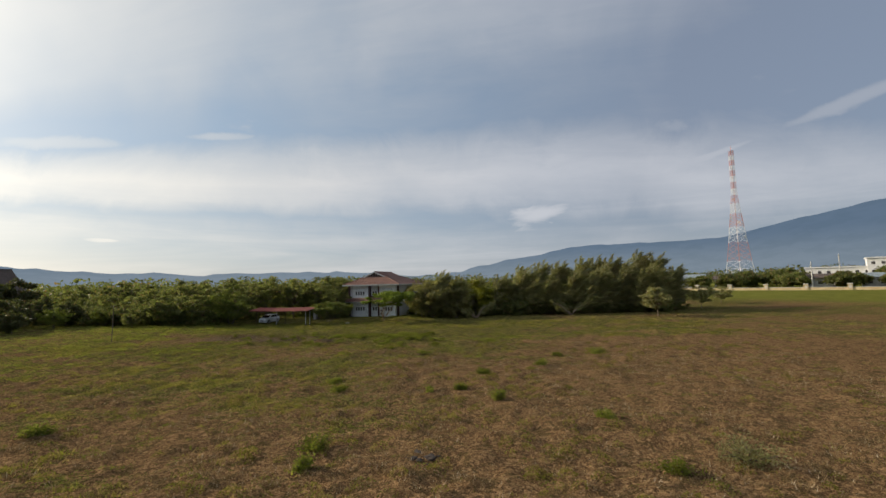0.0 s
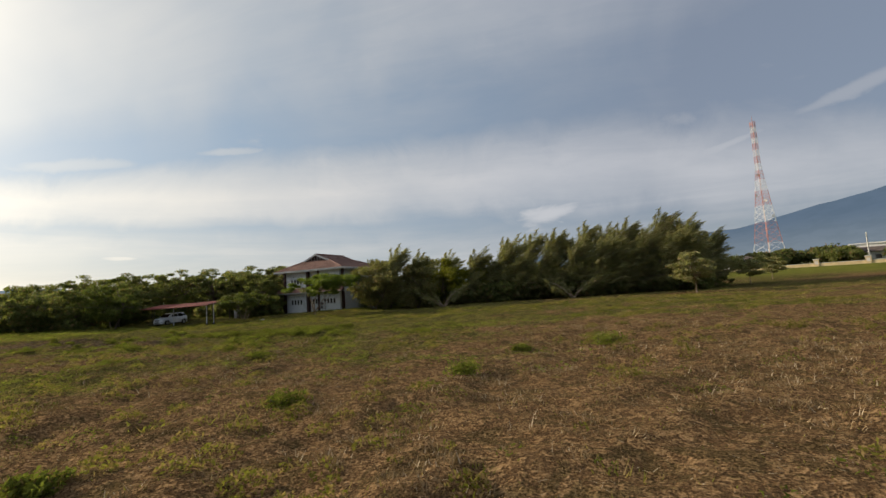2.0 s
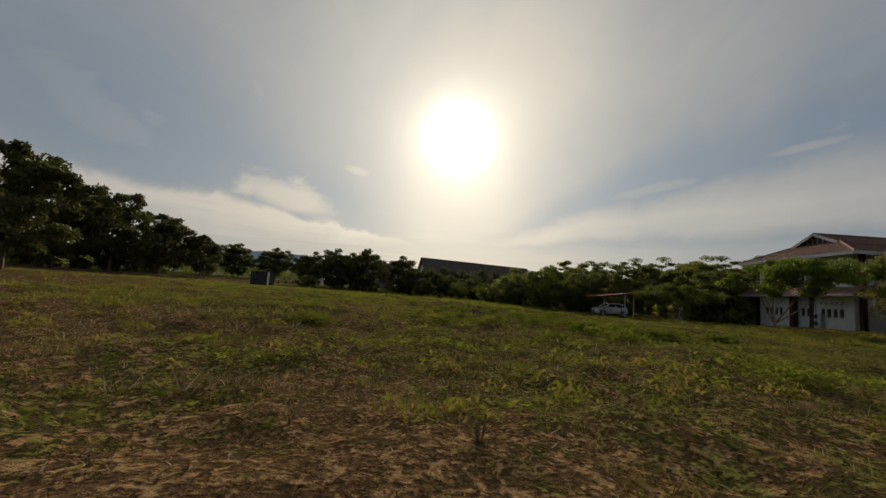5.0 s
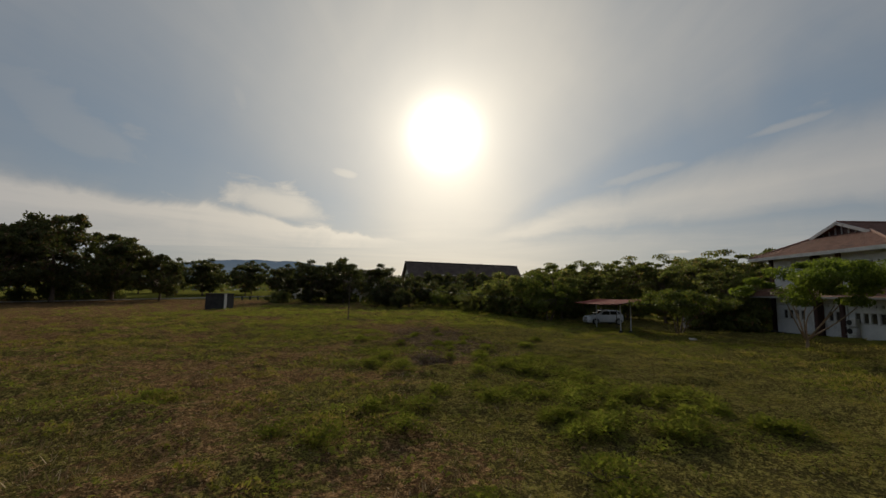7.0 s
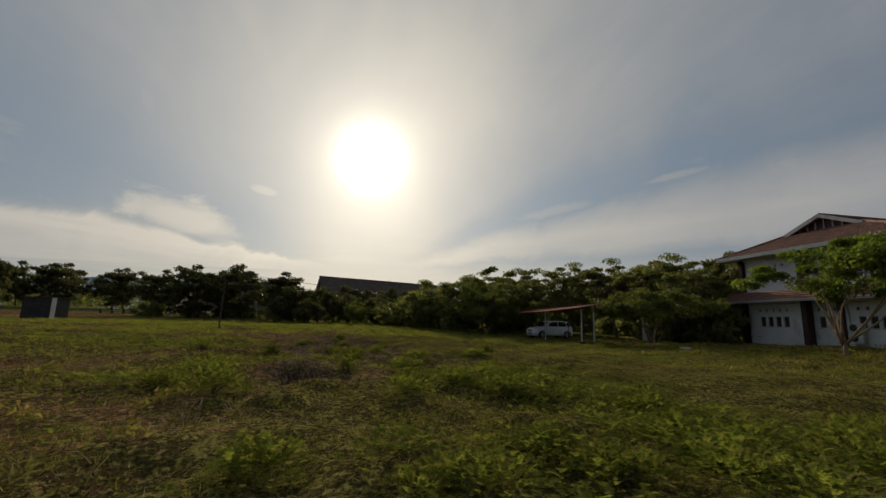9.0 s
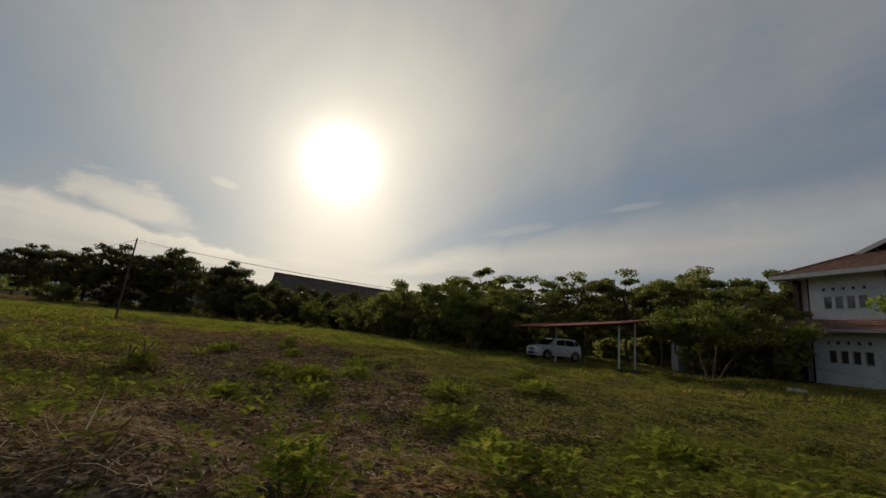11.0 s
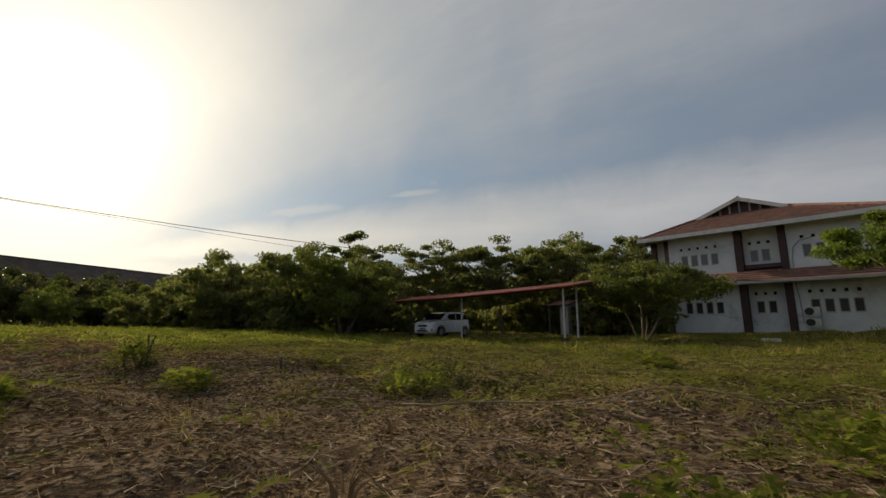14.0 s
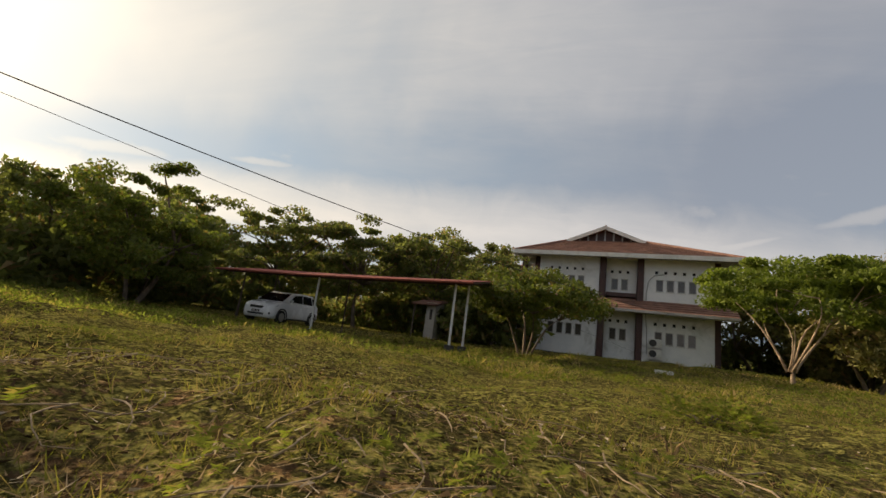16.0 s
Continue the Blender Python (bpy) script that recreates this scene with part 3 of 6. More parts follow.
def build_house():
    base = -0.1
    house = thing("house", pose(-26.45, 75.42, base, 0, 0, -12.2), "two-storey white house with maroon columns and a brown tiled roof", "house")
    top = 6.25
    windows = []

    def openings(x0, wins, vents, z_win, z_vent, n_win=0.4, gap=0.57, gap_v=0.5):
        holes = []
        for k in range(wins):
            holes.append((x0 + k * gap, x0 + k * gap + n_win, z_win, z_win + 0.72))
        for k in range(vents):
            holes.append((x0 - 0.06 + k * gap_v, x0 + 0.11 + k * gap_v, z_vent, z_vent + 0.19))
        return holes

    plan = (("wall", 0.0, 3.75, 0.0, 0.75, 4, 5), ("wall", 6.3, 9.95, 0.0, 6.95, 4, 5), ("wall", 4.15, 5.9, 0.42, 4.45, 2, 3))
    for name, x0, x1, y, xw, wins, vents in plan:
        low = openings(xw, wins, vents, 1.22, 2.28, gap_v=0.49 if wins == 4 else 0.46)
        high = openings(xw, wins, vents, 4.3, 5.36, gap_v=0.49 if wins == 4 else 0.46)
        wall = part(name, wall_with_holes(x0, x1, 0, top, y, y + 0.2, low + high), PLASTER, house, "stained white plaster wall")
        for h in low + high:
            if h[3] - h[2] > 0.5:
                window(house, *h, y, curtain=(len(windows) % 4 != 0))
                windows.append(h)
                part("sill", boxed(h[0] - 0.03, h[1] + 0.03, y - 0.03, y + 0.05, h[2] - 0.05, h[2] - 0.002), TRIM, house)
            else:
                part("vent", boxed(h[0] + 0.004, h[1] - 0.004, y + 0.12, y + 0.14, h[2] + 0.004, h[3] - 0.004), VENT, house, "dark square air vent")
    # returns of the two bays, and the body behind
    for x0, x1, y0, y1 in ((0.0, 0.2, 0.2, 0.9), (9.75, 9.95, 0.2, 0.9), (3.55, 3.75, 0.2, 0.62), (6.3, 6.5, 0.2, 0.62)):
        part("wall", boxed(x0, x1, y0, y1, 0, top), PLASTER, house)
    part("wall", boxed(-1.1, 10.1, 0.9, 1.1, 0, top), PLASTER, house, "white wall set back between bays")
    part("wall", wall_with_holes(1.1, 11.0, 0, top, -0.1, 0.1, [(3.0, 4.0, 1.0, 2.2), (6.0, 7.0, 1.0, 2.2), (3.0, 4.0, 4.2, 5.4), (6.0, 7.0, 4.2, 5.4)]), PLASTER, house).matrix_basis = pose(-1.0, 0, 0, 0, 0, 90)
    part("wall", boxed(9.9, 10.1, 1.1, 11.0, 0, top), PLASTER, house)
    part("wall", boxed(-1.1, 10.1, 11.0, 11.2, 0, top), PLASTER, house)
    for za in (1.0, 4.2):
        for yy in (3.0, 6.0):
            part("pane", boxed(-1.03, -0.99, yy, yy + 1.0, za, za + 1.2), PANE, house)
    for x in (3.78, 5.93):
        part("column", boxed(x, x + 0.36, -0.12, 0.4, 0, top, bevel=0.02), MAROON, house, "dark maroon column")
    for x, y in ((-0.42, 0.55), (-1.35, 0.7), (9.97, 0.4)):
        part("column", boxed(x, x + 0.34, y - 0.1, y + 0.25, 0, top, bevel=0.02), MAROON, house, "dark maroon column")
    part("balcony_board", boxed(4.16, 5.9, 0.05, 0.4, 3.85, 4.1, bevel=0.02), MAROON, house, "maroon board under the upper windows")
    # skirt roof between the storeys
    skirt = joined(course_roof(((-1.6, -1.05, 2.98), (10.95, -1.05, 2.98), (10.95, 0.0, 3.7), (-1.6, 0.0, 3.7)), 5),
                   course_roof(((4.14, -0.3, 3.5), (5.92, -0.3, 3.5), (5.92, 0.42, 3.85), (4.14, 0.42, 3.85)), 2))
    part("skirt_roof", skirt, TILE, house, "brown tiled skirt roof between storeys")
    part("fascia", boxed(-1.62, 10.97, -1.1, -1.055, 2.88, 3.02), FRAME, house, "pale fascia board")
    part("soffit", boxed(-1.6, 10.95, -1.05, -0.13, 2.9, 2.94), TRIM, house)
    # main roof: hipped, with a gablet on top
    ex0, ex1, ey0, ey1, ez = -1.6, 11.2, -1.0, 12.2, 6.3
    gx0, gx1, gy0, gy1, gz = 1.6, 6.1, 2.5, 9.0, 7.95
    c = [(ex0, ey0, ez), (ex1, ey0, ez), (ex1, ey1, ez), (ex0, ey1, ez)]
    g = [(gx0, gy0, gz), (gx1, gy0, gz), (gx1, gy1, gz), (gx0, gy1, gz)]
    for k in range(4):
        j = (k + 1) % 4
        part("roof", course_roof((c[k], c[j], g[j], g[k]), 16 if k in (0, 2) else 14), TILE, house, "weathered brown roof tiles")
        part("hip_cap", tube([Vector(c[k]) + Vector((0, 0, 0.04)), Vector(g[k]) + Vector((0, 0, 0.05))], 0.09, 6), TILE, house)
    rx, rz = 3.85, 8.9
    part("roof", course_roof(((gx0 - 0.3, gy1 + 0.4, gz - 0.1), (gx0 - 0.3, gy0 - 0.35, gz - 0.1), (rx, gy0 - 0.35, rz), (rx, gy1 + 0.4, rz)), 9), TILE, house)
    part("roof", course_roof(((gx1 + 0.3, gy0 - 0.35, gz - 0.1), (gx1 + 0.3, gy1 + 0.4, gz - 0.1), (rx, gy1 + 0.4, rz), (rx, gy0 - 0.35, rz)), 9), TILE, house)
    part("ridge_cap", tube([(rx, gy0 - 0.3, rz + 0.04), (rx, gy1 + 0.35, rz + 0.04)], 0.1, 6), TILE, house)
    for sx in (gx0 - 0.3, gx1 + 0.3):
        d = Vector((rx - sx, 0, rz - gz + 0.1))
        v = []
        for y in (gy0 - 0.42, gy0 - 0.36):
            for off in (-0.2, 0.06):
                v += [(sx, y, gz - 0.1 + off), (rx, y, rz + off)]
        part("bargeboard", (v, [(0, 1, 3, 2), (4, 6, 7, 5), (0, 4, 5, 1), (2, 3, 7, 6), (0, 2, 6, 4), (1, 5, 7, 3)]), TRIM, house, "white gable bargeboard")
    part("gable_wall", ([(gx0 + 0.3, gy0 + 0.1, gz - 0.05), (gx1 - 0.3, gy0 + 0.1, gz - 0.05), (rx, gy0 + 0.1, rz - 0.12), (gx0 + 0.3, gy0 + 0.2, gz - 0.05), (gx1 - 0.3, gy0 + 0.2, gz - 0.05), (rx, gy0 + 0.2, rz - 0.12)], [(0, 1, 2), (5, 4, 3), (0, 3, 4, 1), (1, 4, 5, 2), (2, 5, 3, 0)]), MAROON, house, "dark boarded gable")
    for k in range(7):
        x = gx0 + 0.55 + k * 0.56
        h = (rz - gz) * (1 - abs(x - rx) / 2.5) - 0.14
        if h > 0.1:
            part("gable_slat", boxed(x - 0.05, x + 0.05, gy0 + 0.03, gy0 + 0.09, gz - 0.05, gz + h), FRAME, house)
    for b in ((ex0 - 0.02, ex1 + 0.02, ey0 - 0.05, ey0 - 0.003), (ex0 - 0.02, ex1 + 0.02, ey1 + 0.003, ey1 + 0.05), (ex0 - 0.05, ex0 - 0.003, ey0 + 0.01, ey1), (ex1 + 0.003, ex1 + 0.05, ey0 + 0.01, ey1)):
        part("fascia", boxed(*b, ez - 0.2, ez + 0.06), TRIM, house, "pale fascia board")
    part("soffit", boxed(ex0 + 0.02, ex1 - 0.02, ey0 + 0.02, ey1 - 0.02, ez - 0.045, ez - 0.01), TRIM, house)
    # lower wing behind
    part("wing_wall", boxed(-4.2, -1.12, 5.0, 11.2, 0, 5.5), PLASTER, house, "white wall of the lower wing")
    wc = [(-5.0, 4.3, 5.6), (-0.9, 4.3, 5.6), (-0.9, 12.0, 5.6), (-5.0, 12.0, 5.6)]
    wg = [(-2.8, 6.4, 6.7), (-1.2, 6.4, 6.7), (-1.2, 10.0, 6.7), (-2.8, 10.0, 6.7)]
    for k in range(4):
        j = (k + 1) % 4
        part("wing_roof", course_roof((wc[k], wc[j], wg[j], wg[k]), 9), TILE, house)
    part("wing_roof", boxed(-2.8, -1.2, 6.4, 10.0, 6.66, 6.72), TILE, house)
    part("fascia", boxed(-5.03, -0.88, 4.25, 4.297, 5.45, 5.66), TRIM, house)
    # two air-conditioner units on the wall, one above the other, with a pipe
    for z in (0.42, 1.02):
        ac = part("air_conditioner", boxed(6.62, 7.32, -0.34, -0.03, z, z + 0.48, bevel=0.03), TRIM, house, "white outdoor air-conditioner unit")
        part("fan_grille", tube([(6.86, -0.345, z + 0.24), (6.86, -0.365, z + 0.24)], [0.2, 0.19], 18), BLACK, ac)
        part("bracket", boxed(6.58, 7.36, -0.36, -0.002, z - 0.06, z - 0.02), STEEL_WHITE, ac)
    pipe = [(6.55, -0.04, 0.6), (6.52, -0.04, 2.0), (6.45, -0.04, 2.7), (6.45, -0.04, 4.2), (6.55, -0.04, 4.9), (6.85, -0.04, 5.25), (7.4, -0.04, 5.35)]
    part("pipe", tube(pipe, 0.03, 6), FRAME, house, "grey pipe bent across the wall")
    part("plinth", boxed(-1.3, 10.4, -0.35, 11.4, -0.5, 0.03), CONCRETE, house, "grey concrete plinth")


build_house()

# ---- carport and car ----


def build_carport():
    # local x runs along the front, from the post beside the car
    cp = thing("carport", pose(-36.15, 64.18, -0.3, 0, 0, -14.3), "long open carport with a faded red roof on white posts", "carport")
    x0, x1, y0, y1 = -6.4, 7.5, -0.45, 2.2
    top = lambda x, y: 2.22 + 0.17 * (y - y0) - 0.06 * math.sin((x - x0) / (x1 - x0) * math.pi) + 0.012 * (x - x0)
    posts = ((0.0, 0.0, 0), (6.65, 0.0, 0), (6.85, 0.8, 0), (-4.9, 0.15, 1), (-6.1, 1.1, 1), (0.1, 2.0, 1), (-4.8, 2.0, 1))
    for k, (x, y, dark) in enumerate(posts):
        h = top(x, y) - 0.08
        r = 0.035 if dark else 0.045
        lean = 0.12 if dark and y < 1 else 0.0
        part("post", tube([(x - lean, y, -0.5), (x, y, h)], [r * 1.15, r], 10), WOOD if dark else STEEL_WHITE, cp, "thin brown wooden post" if dark else "white steel post")
        part("foot", boxed(x - 0.14, x + 0.14, y - 0.14, y + 0.14, -0.5, -0.1 if x < 4 else 0.06, bevel=0.02), CONCRETE, cp)
    nx = 170
    verts, faces = [], []
    for side in (0, 1):
        for i in range(nx + 1):
            x = x0 + (x1 - x0) * i / nx
            for y in (y0, y1):
                verts.append((x, y, top(x, y) + 0.022 * math.sin(i * math.pi / 2) - 0.02 * side))
    for side in (0, 1):
        o = side * 2 * (nx + 1)
        for i in range(nx):
            q = (o + 2 * i, o + 2 * i + 2, o + 2 * i + 3, o + 2 * i + 1)
            faces.append(q if side == 0 else q[::-1])
    part("roof_sheet", (verts, faces), SHEET, cp, "faded red corrugated roof sheet")
    for y in (0.0, 1.0, 2.0):
        line = [(x0 + 0.2 + (x1 - x0 - 0.4) * k / 12, y) for k in range(13)]
        part("beam", tube([(x, y, top(x, y) - 0.12) for x, y in line], 0.05, 6), MAROON, cp)
    part("fascia", tube([(x0 + (x1 - x0) * k / 12, y0 - 0.02, top(x0 + (x1 - x0) * k / 12, y0) - 0.03) for k in range(13)], 0.05, 6), SHEET, cp, "red front edge of the roof")
    for k in range(9):
        x = x0 + 0.3 + k * 1.7
        part("rafter", tube([(x, y0 + 0.05, top(x, y0) - 0.06), (x, y1 - 0.05, top(x, y1) - 0.06)], 0.03, 5), MAROON, cp)


build_carport()


def outhouse():
    b = thing("outhouse", pose(-32.9, 71.6, -0.25, 0, 0, -14.3), "narrow plaster outhouse in a shaded tone with a small tiled roof", "outhouse")
    # walls take the duller road tone, which puts their shade into the colour
    part("wall", wall_with_holes(0, 0.6, 0, 2.1, 0, 0.12, [(0.25, 0.42, 1.1, 1.7)]), ROAD_PALE, b)
    part("pane", boxed(0.25, 0.42, 0.05, 0.07, 1.1, 1.7), PANE, b)
    for x in (0.0, 0.48):
        part("wall", boxed(x, x + 0.12, 0.12, 1.2, 0, 2.1), ROAD_PALE, b)
    part("roof", course_roof(((-0.9, -0.3, 1.95), (0.8, -0.3, 1.95), (0.8, 1.4, 2.35), (-0.9, 1.4, 2.35)), 6), TILE, b, "faded tiled roof")
    part("post", boxed(-0.8, -0.72, -0.15, -0.07, -0.2, 1.98), WOOD, b)


outhouse()


def loft(stations):
    """A skin through rings of the same number of corners, closed at both ends."""
    n = len(stations[0])
    verts = [v for ring in stations for v in ring]
    faces = []
    for i in range(len(stations) - 1):
        for k in range(n):
            a, b = i * n + k, i * n + (k + 1) % n
            faces.append((a, b, b + n, a + n))
    faces.append(tuple(range(n - 1, -1, -1)))
    faces.append(tuple(range(len(verts) - n, len(verts))))
    return verts, faces


def build_car(m):
    car = thing("car", m, "small white hatchback parked under the carport", "car")

    def ring(x, w, z0, z1, tuck):
        return [(x, -w * 0.9, z0), (x, -w, z0 + 0.12), (x, -w, (z0 + z1) / 2), (x, -w * (1 - tuck), z1 - 0.05), (x, -w * (0.88 - tuck), z1),
                (x, w * (0.88 - tuck), z1), (x, w * (1 - tuck), z1 - 0.05), (x, w, (z0 + z1) / 2), (x, w, z0 + 0.12), (x, w * 0.9, z0)]
    hull = [ring(*s) for s in ((1.93, 0.56, 0.3, 0.6, 0.05), (1.88, 0.66, 0.22, 0.72, 0.05), (1.75, 0.76, 0.2, 0.82, 0.05), (1.45, 0.82, 0.2, 0.9, 0.05), (1.0, 0.83, 0.2, 0.97, 0.05),
                               (0.4, 0.84, 0.2, 0.98, 0.04), (-0.6, 0.84, 0.2, 1.0, 0.04), (-1.5, 0.83, 0.22, 1.03, 0.05), (-1.8, 0.78, 0.26, 1.02, 0.06), (-1.92, 0.66, 0.32, 0.95, 0.08))]
    bm = bmesh.new()
    v, f = loft(hull)
    vs = [bm.verts.new(p) for p in v]
    for q in f:
        bm.faces.new([vs[i] for i in q])
    bmesh.ops.bevel(bm, geom=list(bm.edges), offset=0.02, segments=1, affect="EDGES")
    body = part("body", bm, PAINT_WHITE, car, "white painted body", smooth=True)
    cabin = [[(x, -w, 0.96), (x - lean, -w + 0.1, z), (x - lean, w - 0.1, z), (x, w, 0.96)] for x, lean, w, z in ((1.02, 0.02, 0.72, 1.0), (0.5, 0.05, 0.76, 1.36), (0.15, 0.05, 0.76, 1.47), (-0.7, 0.0, 0.76, 1.5), (-1.35, 0.0, 0.75, 1.45), (-1.8, 0.0, 0.7, 1.05))]
    part("cabin", loft(cabin), PAINT_WHITE, car, "white roof and pillars", smooth=False)
    part("windscreen", ([(1.05, -0.64, 1.0), (1.05, 0.64, 1.0), (0.5, 0.6, 1.385), (0.5, -0.6, 1.385)], [(0, 1, 2, 3)]), CAR_GLASS, car, "dark windscreen")
    for s in (-1, 1):
        for xs in (((0.72, 1.02), (0.3, 1.34), (-0.32, 1.4), (-0.32, 1.02)), ((-0.4, 1.02), (-0.4, 1.4), (-1.1, 1.39), (-1.2, 1.02)), ((-1.28, 1.04), (-1.18, 1.37), (-1.4, 1.33), (-1.6, 1.06))):
            v = [(x, s * (0.765 - max(0, z - 1.0) * 0.19 + 0.012), z) for x, z in xs]
            part("side_window", (v, [(0, 1, 2, 3)]), CAR_GLASS, car, "dark side window")
        part("mirror", boxed(0.62, 0.78, s * 0.86 - 0.07, s * 0.86 + 0.07, 1.0, 1.13, bevel=0.03), PAINT_WHITE, car)
        part("headlight", ([(1.9, s * 0.52, 0.64), (1.62, s * 0.79, 0.7), (1.5, s * 0.8, 0.82), (1.78, s * 0.62, 0.78)], [(0, 1, 2, 3)]), LAMP, car, "swept-back clear headlight")
        part("fog_lamp", boxed(1.82, 1.9, s * 0.58 - 0.1, s * 0.58 + 0.1, 0.36, 0.46, bevel=0.01), BLACK, car)
        part("sill_trim", boxed(-0.85, 0.85, s * 0.83 - 0.02, s * 0.83 + 0.02, 0.2, 0.27), BLACK, car)
        for dz, x in ((0.82, 0.1), (0.84, -0.75)):
            part("door_handle", boxed(x, x + 0.17, s * 0.845 - 0.015, s * 0.845 + 0.015, dz, dz + 0.03), PAINT_WHITE, car)
        for x in (1.24, -1.22):
            w = part("wheel", tube([(x, s * 0.66, 0.3), (x, s * 0.68, 0.3), (x, s * 0.83, 0.3), (x, s * 0.85, 0.3)], [0.27, 0.3, 0.3, 0.27], 24), RUBBER, car, "black tyre")
            rim = part("rim", tube([(x, s * 0.84, 0.3), (x, s * 0.856, 0.3)], [0.2, 0.19], 20), ALLOY, w, "silver wheel rim")
            arch = []
            for k in range(13):
                a = math.pi * k / 12
                arch.append((x + 0.36 * math.cos(a), s * 0.843, 0.3 + 0.36 * math.sin(a)))
            part("wheel_arch", tube(arch, 0.03, 5), BLACK, car)
    part("grille", boxed(1.86, 1.945, -0.34, 0.34, 0.56, 0.7, bevel=0.03), BLACK, car, "black front grille")
    part("lower_grille", boxed(1.86, 1.945, -0.42, 0.42, 0.3, 0.42, bevel=0.02), BLACK, car)
    part("number_plate", boxed(1.945, 1.955, -0.2, 0.2, 0.43, 0.52), BLACK, car)
    for s in (-1, 1):
        part("plate_bar", boxed(1.956, 1.958, s * 0.09 - 0.06, s * 0.09 + 0.06, 0.455, 0.495), TRIM, car)
        part("wiper", tube([(1.0, s * 0.3, 1.03), (0.75, s * 0.02, 1.2)], 0.012, 5), BLACK, car)
    part("roof_rail", tube([(0.1, -0.6, 1.49), (-1.2, -0.6, 1.5)], 0.015, 5), BLACK, car)


build_car(pose(-39.33, 66.94, on_ground(-39, 67), 0, 0, -93) @ Matrix.Scale(1.08, 4))

# ---- trees ----


def leaf_quads(rng, centres, size, stretch=1.6, droop=0.0, along=None, three=False):
    """Corners of one small diamond leaf at each centre, turned at random."""
    n = len(centres)
    a = rng.normal(size=(n, 3))
    if along is not None:
        a = along + 0.35 * a
    a[:, 2] -= droop
    a /= np.linalg.norm(a, axis=1, keepdims=True) + 1e-9
    b = rng.normal(size=(n, 3))
    b -= a * (a * b).sum(1, keepdims=True)
    b /= np.linalg.norm(b, axis=1, keepdims=True) + 1e-9
    s = (size * rng.uniform(0.6, 1.35, n))[:, None]
    a, b = a * s * stretch * 0.5, b * s * 0.5
    if three:
        return np.stack([centres - a - b * 0.6, centres - a * 0.6 + b * 0.9, centres + a], 1)
    return np.stack([centres - a, centres - b * 0.9 + a * 0.1, centres + a, centres + b * 0.9 + a * 0.1], 1)


def branchy(rng, base, tip, r0, bend=0.12, steps=5):
    base, tip = Vector(base), Vector(tip)
    length = (tip - base).length
    pts, rad = [], []
    off = Vector(rng.normal(size=3)) * bend * length
    for k in range(steps + 1):
        t = k / steps
        pts.append(base.lerp(tip, t) + off * math.sin(math.pi * t) + Vector((0, 0, 0.08 * length * math.sin(math.pi * t))))
        rad.append(max(0.012, r0 * (1 - 0.78 * t)))
    return tube(pts, rad, 6)


def make_tree(name, seed, height, radius, crown_low, label, leaf, bark=None, leaves=5000, clumps=46, leaf_size=0.2, flat=0.6, stems=1, stem_r=0.16, lean=(0, 0), sprig=False, bole=0.0, category="tree", group="", clump=(0.2, 0.36)):
    """A broad-leaved tree: trunk or several stems, limbs, and a crown of leaf clumps in uneven tiers."""
    rng = np.random.default_rng(seed)
    tree = thing(name, Matrix(), label, category, group)
    bark = bark or BARK
    mid = (crown_low + height) / 2
    half = (height - crown_low) / 2
    pts = []
    while len(pts) < clumps:
        p = rng.uniform(-1, 1, 3)
        d = np.linalg.norm(p)
        if 0.35 < d < 1.0:
            bulge = 1 + 0.35 * math.sin(3 * math.atan2(p[1], p[0]) + seed) * (1 - abs(p[2]))
            pts.append((p[0] * radius * bulge + lean[0] * (p[2] + 1) / 2, p[1] * radius * bulge + lean[1] * (p[2] + 1) / 2, mid + p[2] * half * (0.85 + 0.3 * rng.random())))
    pts = np.array(pts)
    if sprig:
        pts = np.vstack([pts, [(lean[0] + 0.3, lean[1] + 0.2, height + 0.75), (lean[0] + 0.75, lean[1] + 0.4, height + 0.85), (lean[0] - 0.1, lean[1], height + 0.6)]])
    if stems == 1:
        fork = (lean[0] * 0.25, lean[1] * 0.25, crown_low + 0.25 * half)
        trunk = branchy(rng, (0, 0, -0.25), fork, stem_r, 0.05, 6)
        part("trunk", trunk, bark, tree, smooth=True)
        forks = [fork]
    else:
        forks = []
        if bole:
            part("trunk", branchy(rng, (0, 0, -0.25), (0.05, 0, bole + 0.1), stem_r * 2.2, 0.03, 3), bark, tree, smooth=True)
        for k in range(stems):
            a = 2 * math.pi * (k + rng.random() * 0.5) / stems
            reach = radius * rng.uniform(0.25, 0.55)
            f = (math.cos(a) * reach + lean[0] * 0.3, math.sin(a) * reach + lean[1] * 0.3, crown_low + half * rng.uniform(0.1, 0.7))
            part("stem", branchy(rng, (0.12 * math.cos(a), 0.12 * math.sin(a), bole - 0.2), f, stem_r * rng.uniform(0.6, 1), 0.07, 6), bark, tree, smooth=True)
            forks.append(f)
    order = rng.permutation(len(pts))[: 24 if leaves > 9000 else 3 if category == "shrub" else 12]
    for i in order:
        f = min(forks, key=lambda q: (Vector(q) - Vector(pts[i])).length)
        part("branch", branchy(rng, f, pts[i], stem_r * 0.42, 0.1, 4), bark, tree, smooth=True)
    per = leaves // len(pts)
    cl = []
    for p in pts:
        r = radius * rng.uniform(*clump)
        q = rng.normal(size=(per, 3)) * 0.5
        q /= np.maximum(1, np.linalg.norm(q, axis=1, keepdims=True) / 1.05)
        q[:, 2] *= flat
        cl.append(p + q * r)
    cl = np.concatenate(cl)
    coarse = leaf_size >= 0.16
    soup("crown", leaf_quads(rng, cl, leaf_size * (1.2 if coarse else 1.0), 1.7, 0.15, three=coarse), 3 if coarse else 4, leaf, tree)
    return tree


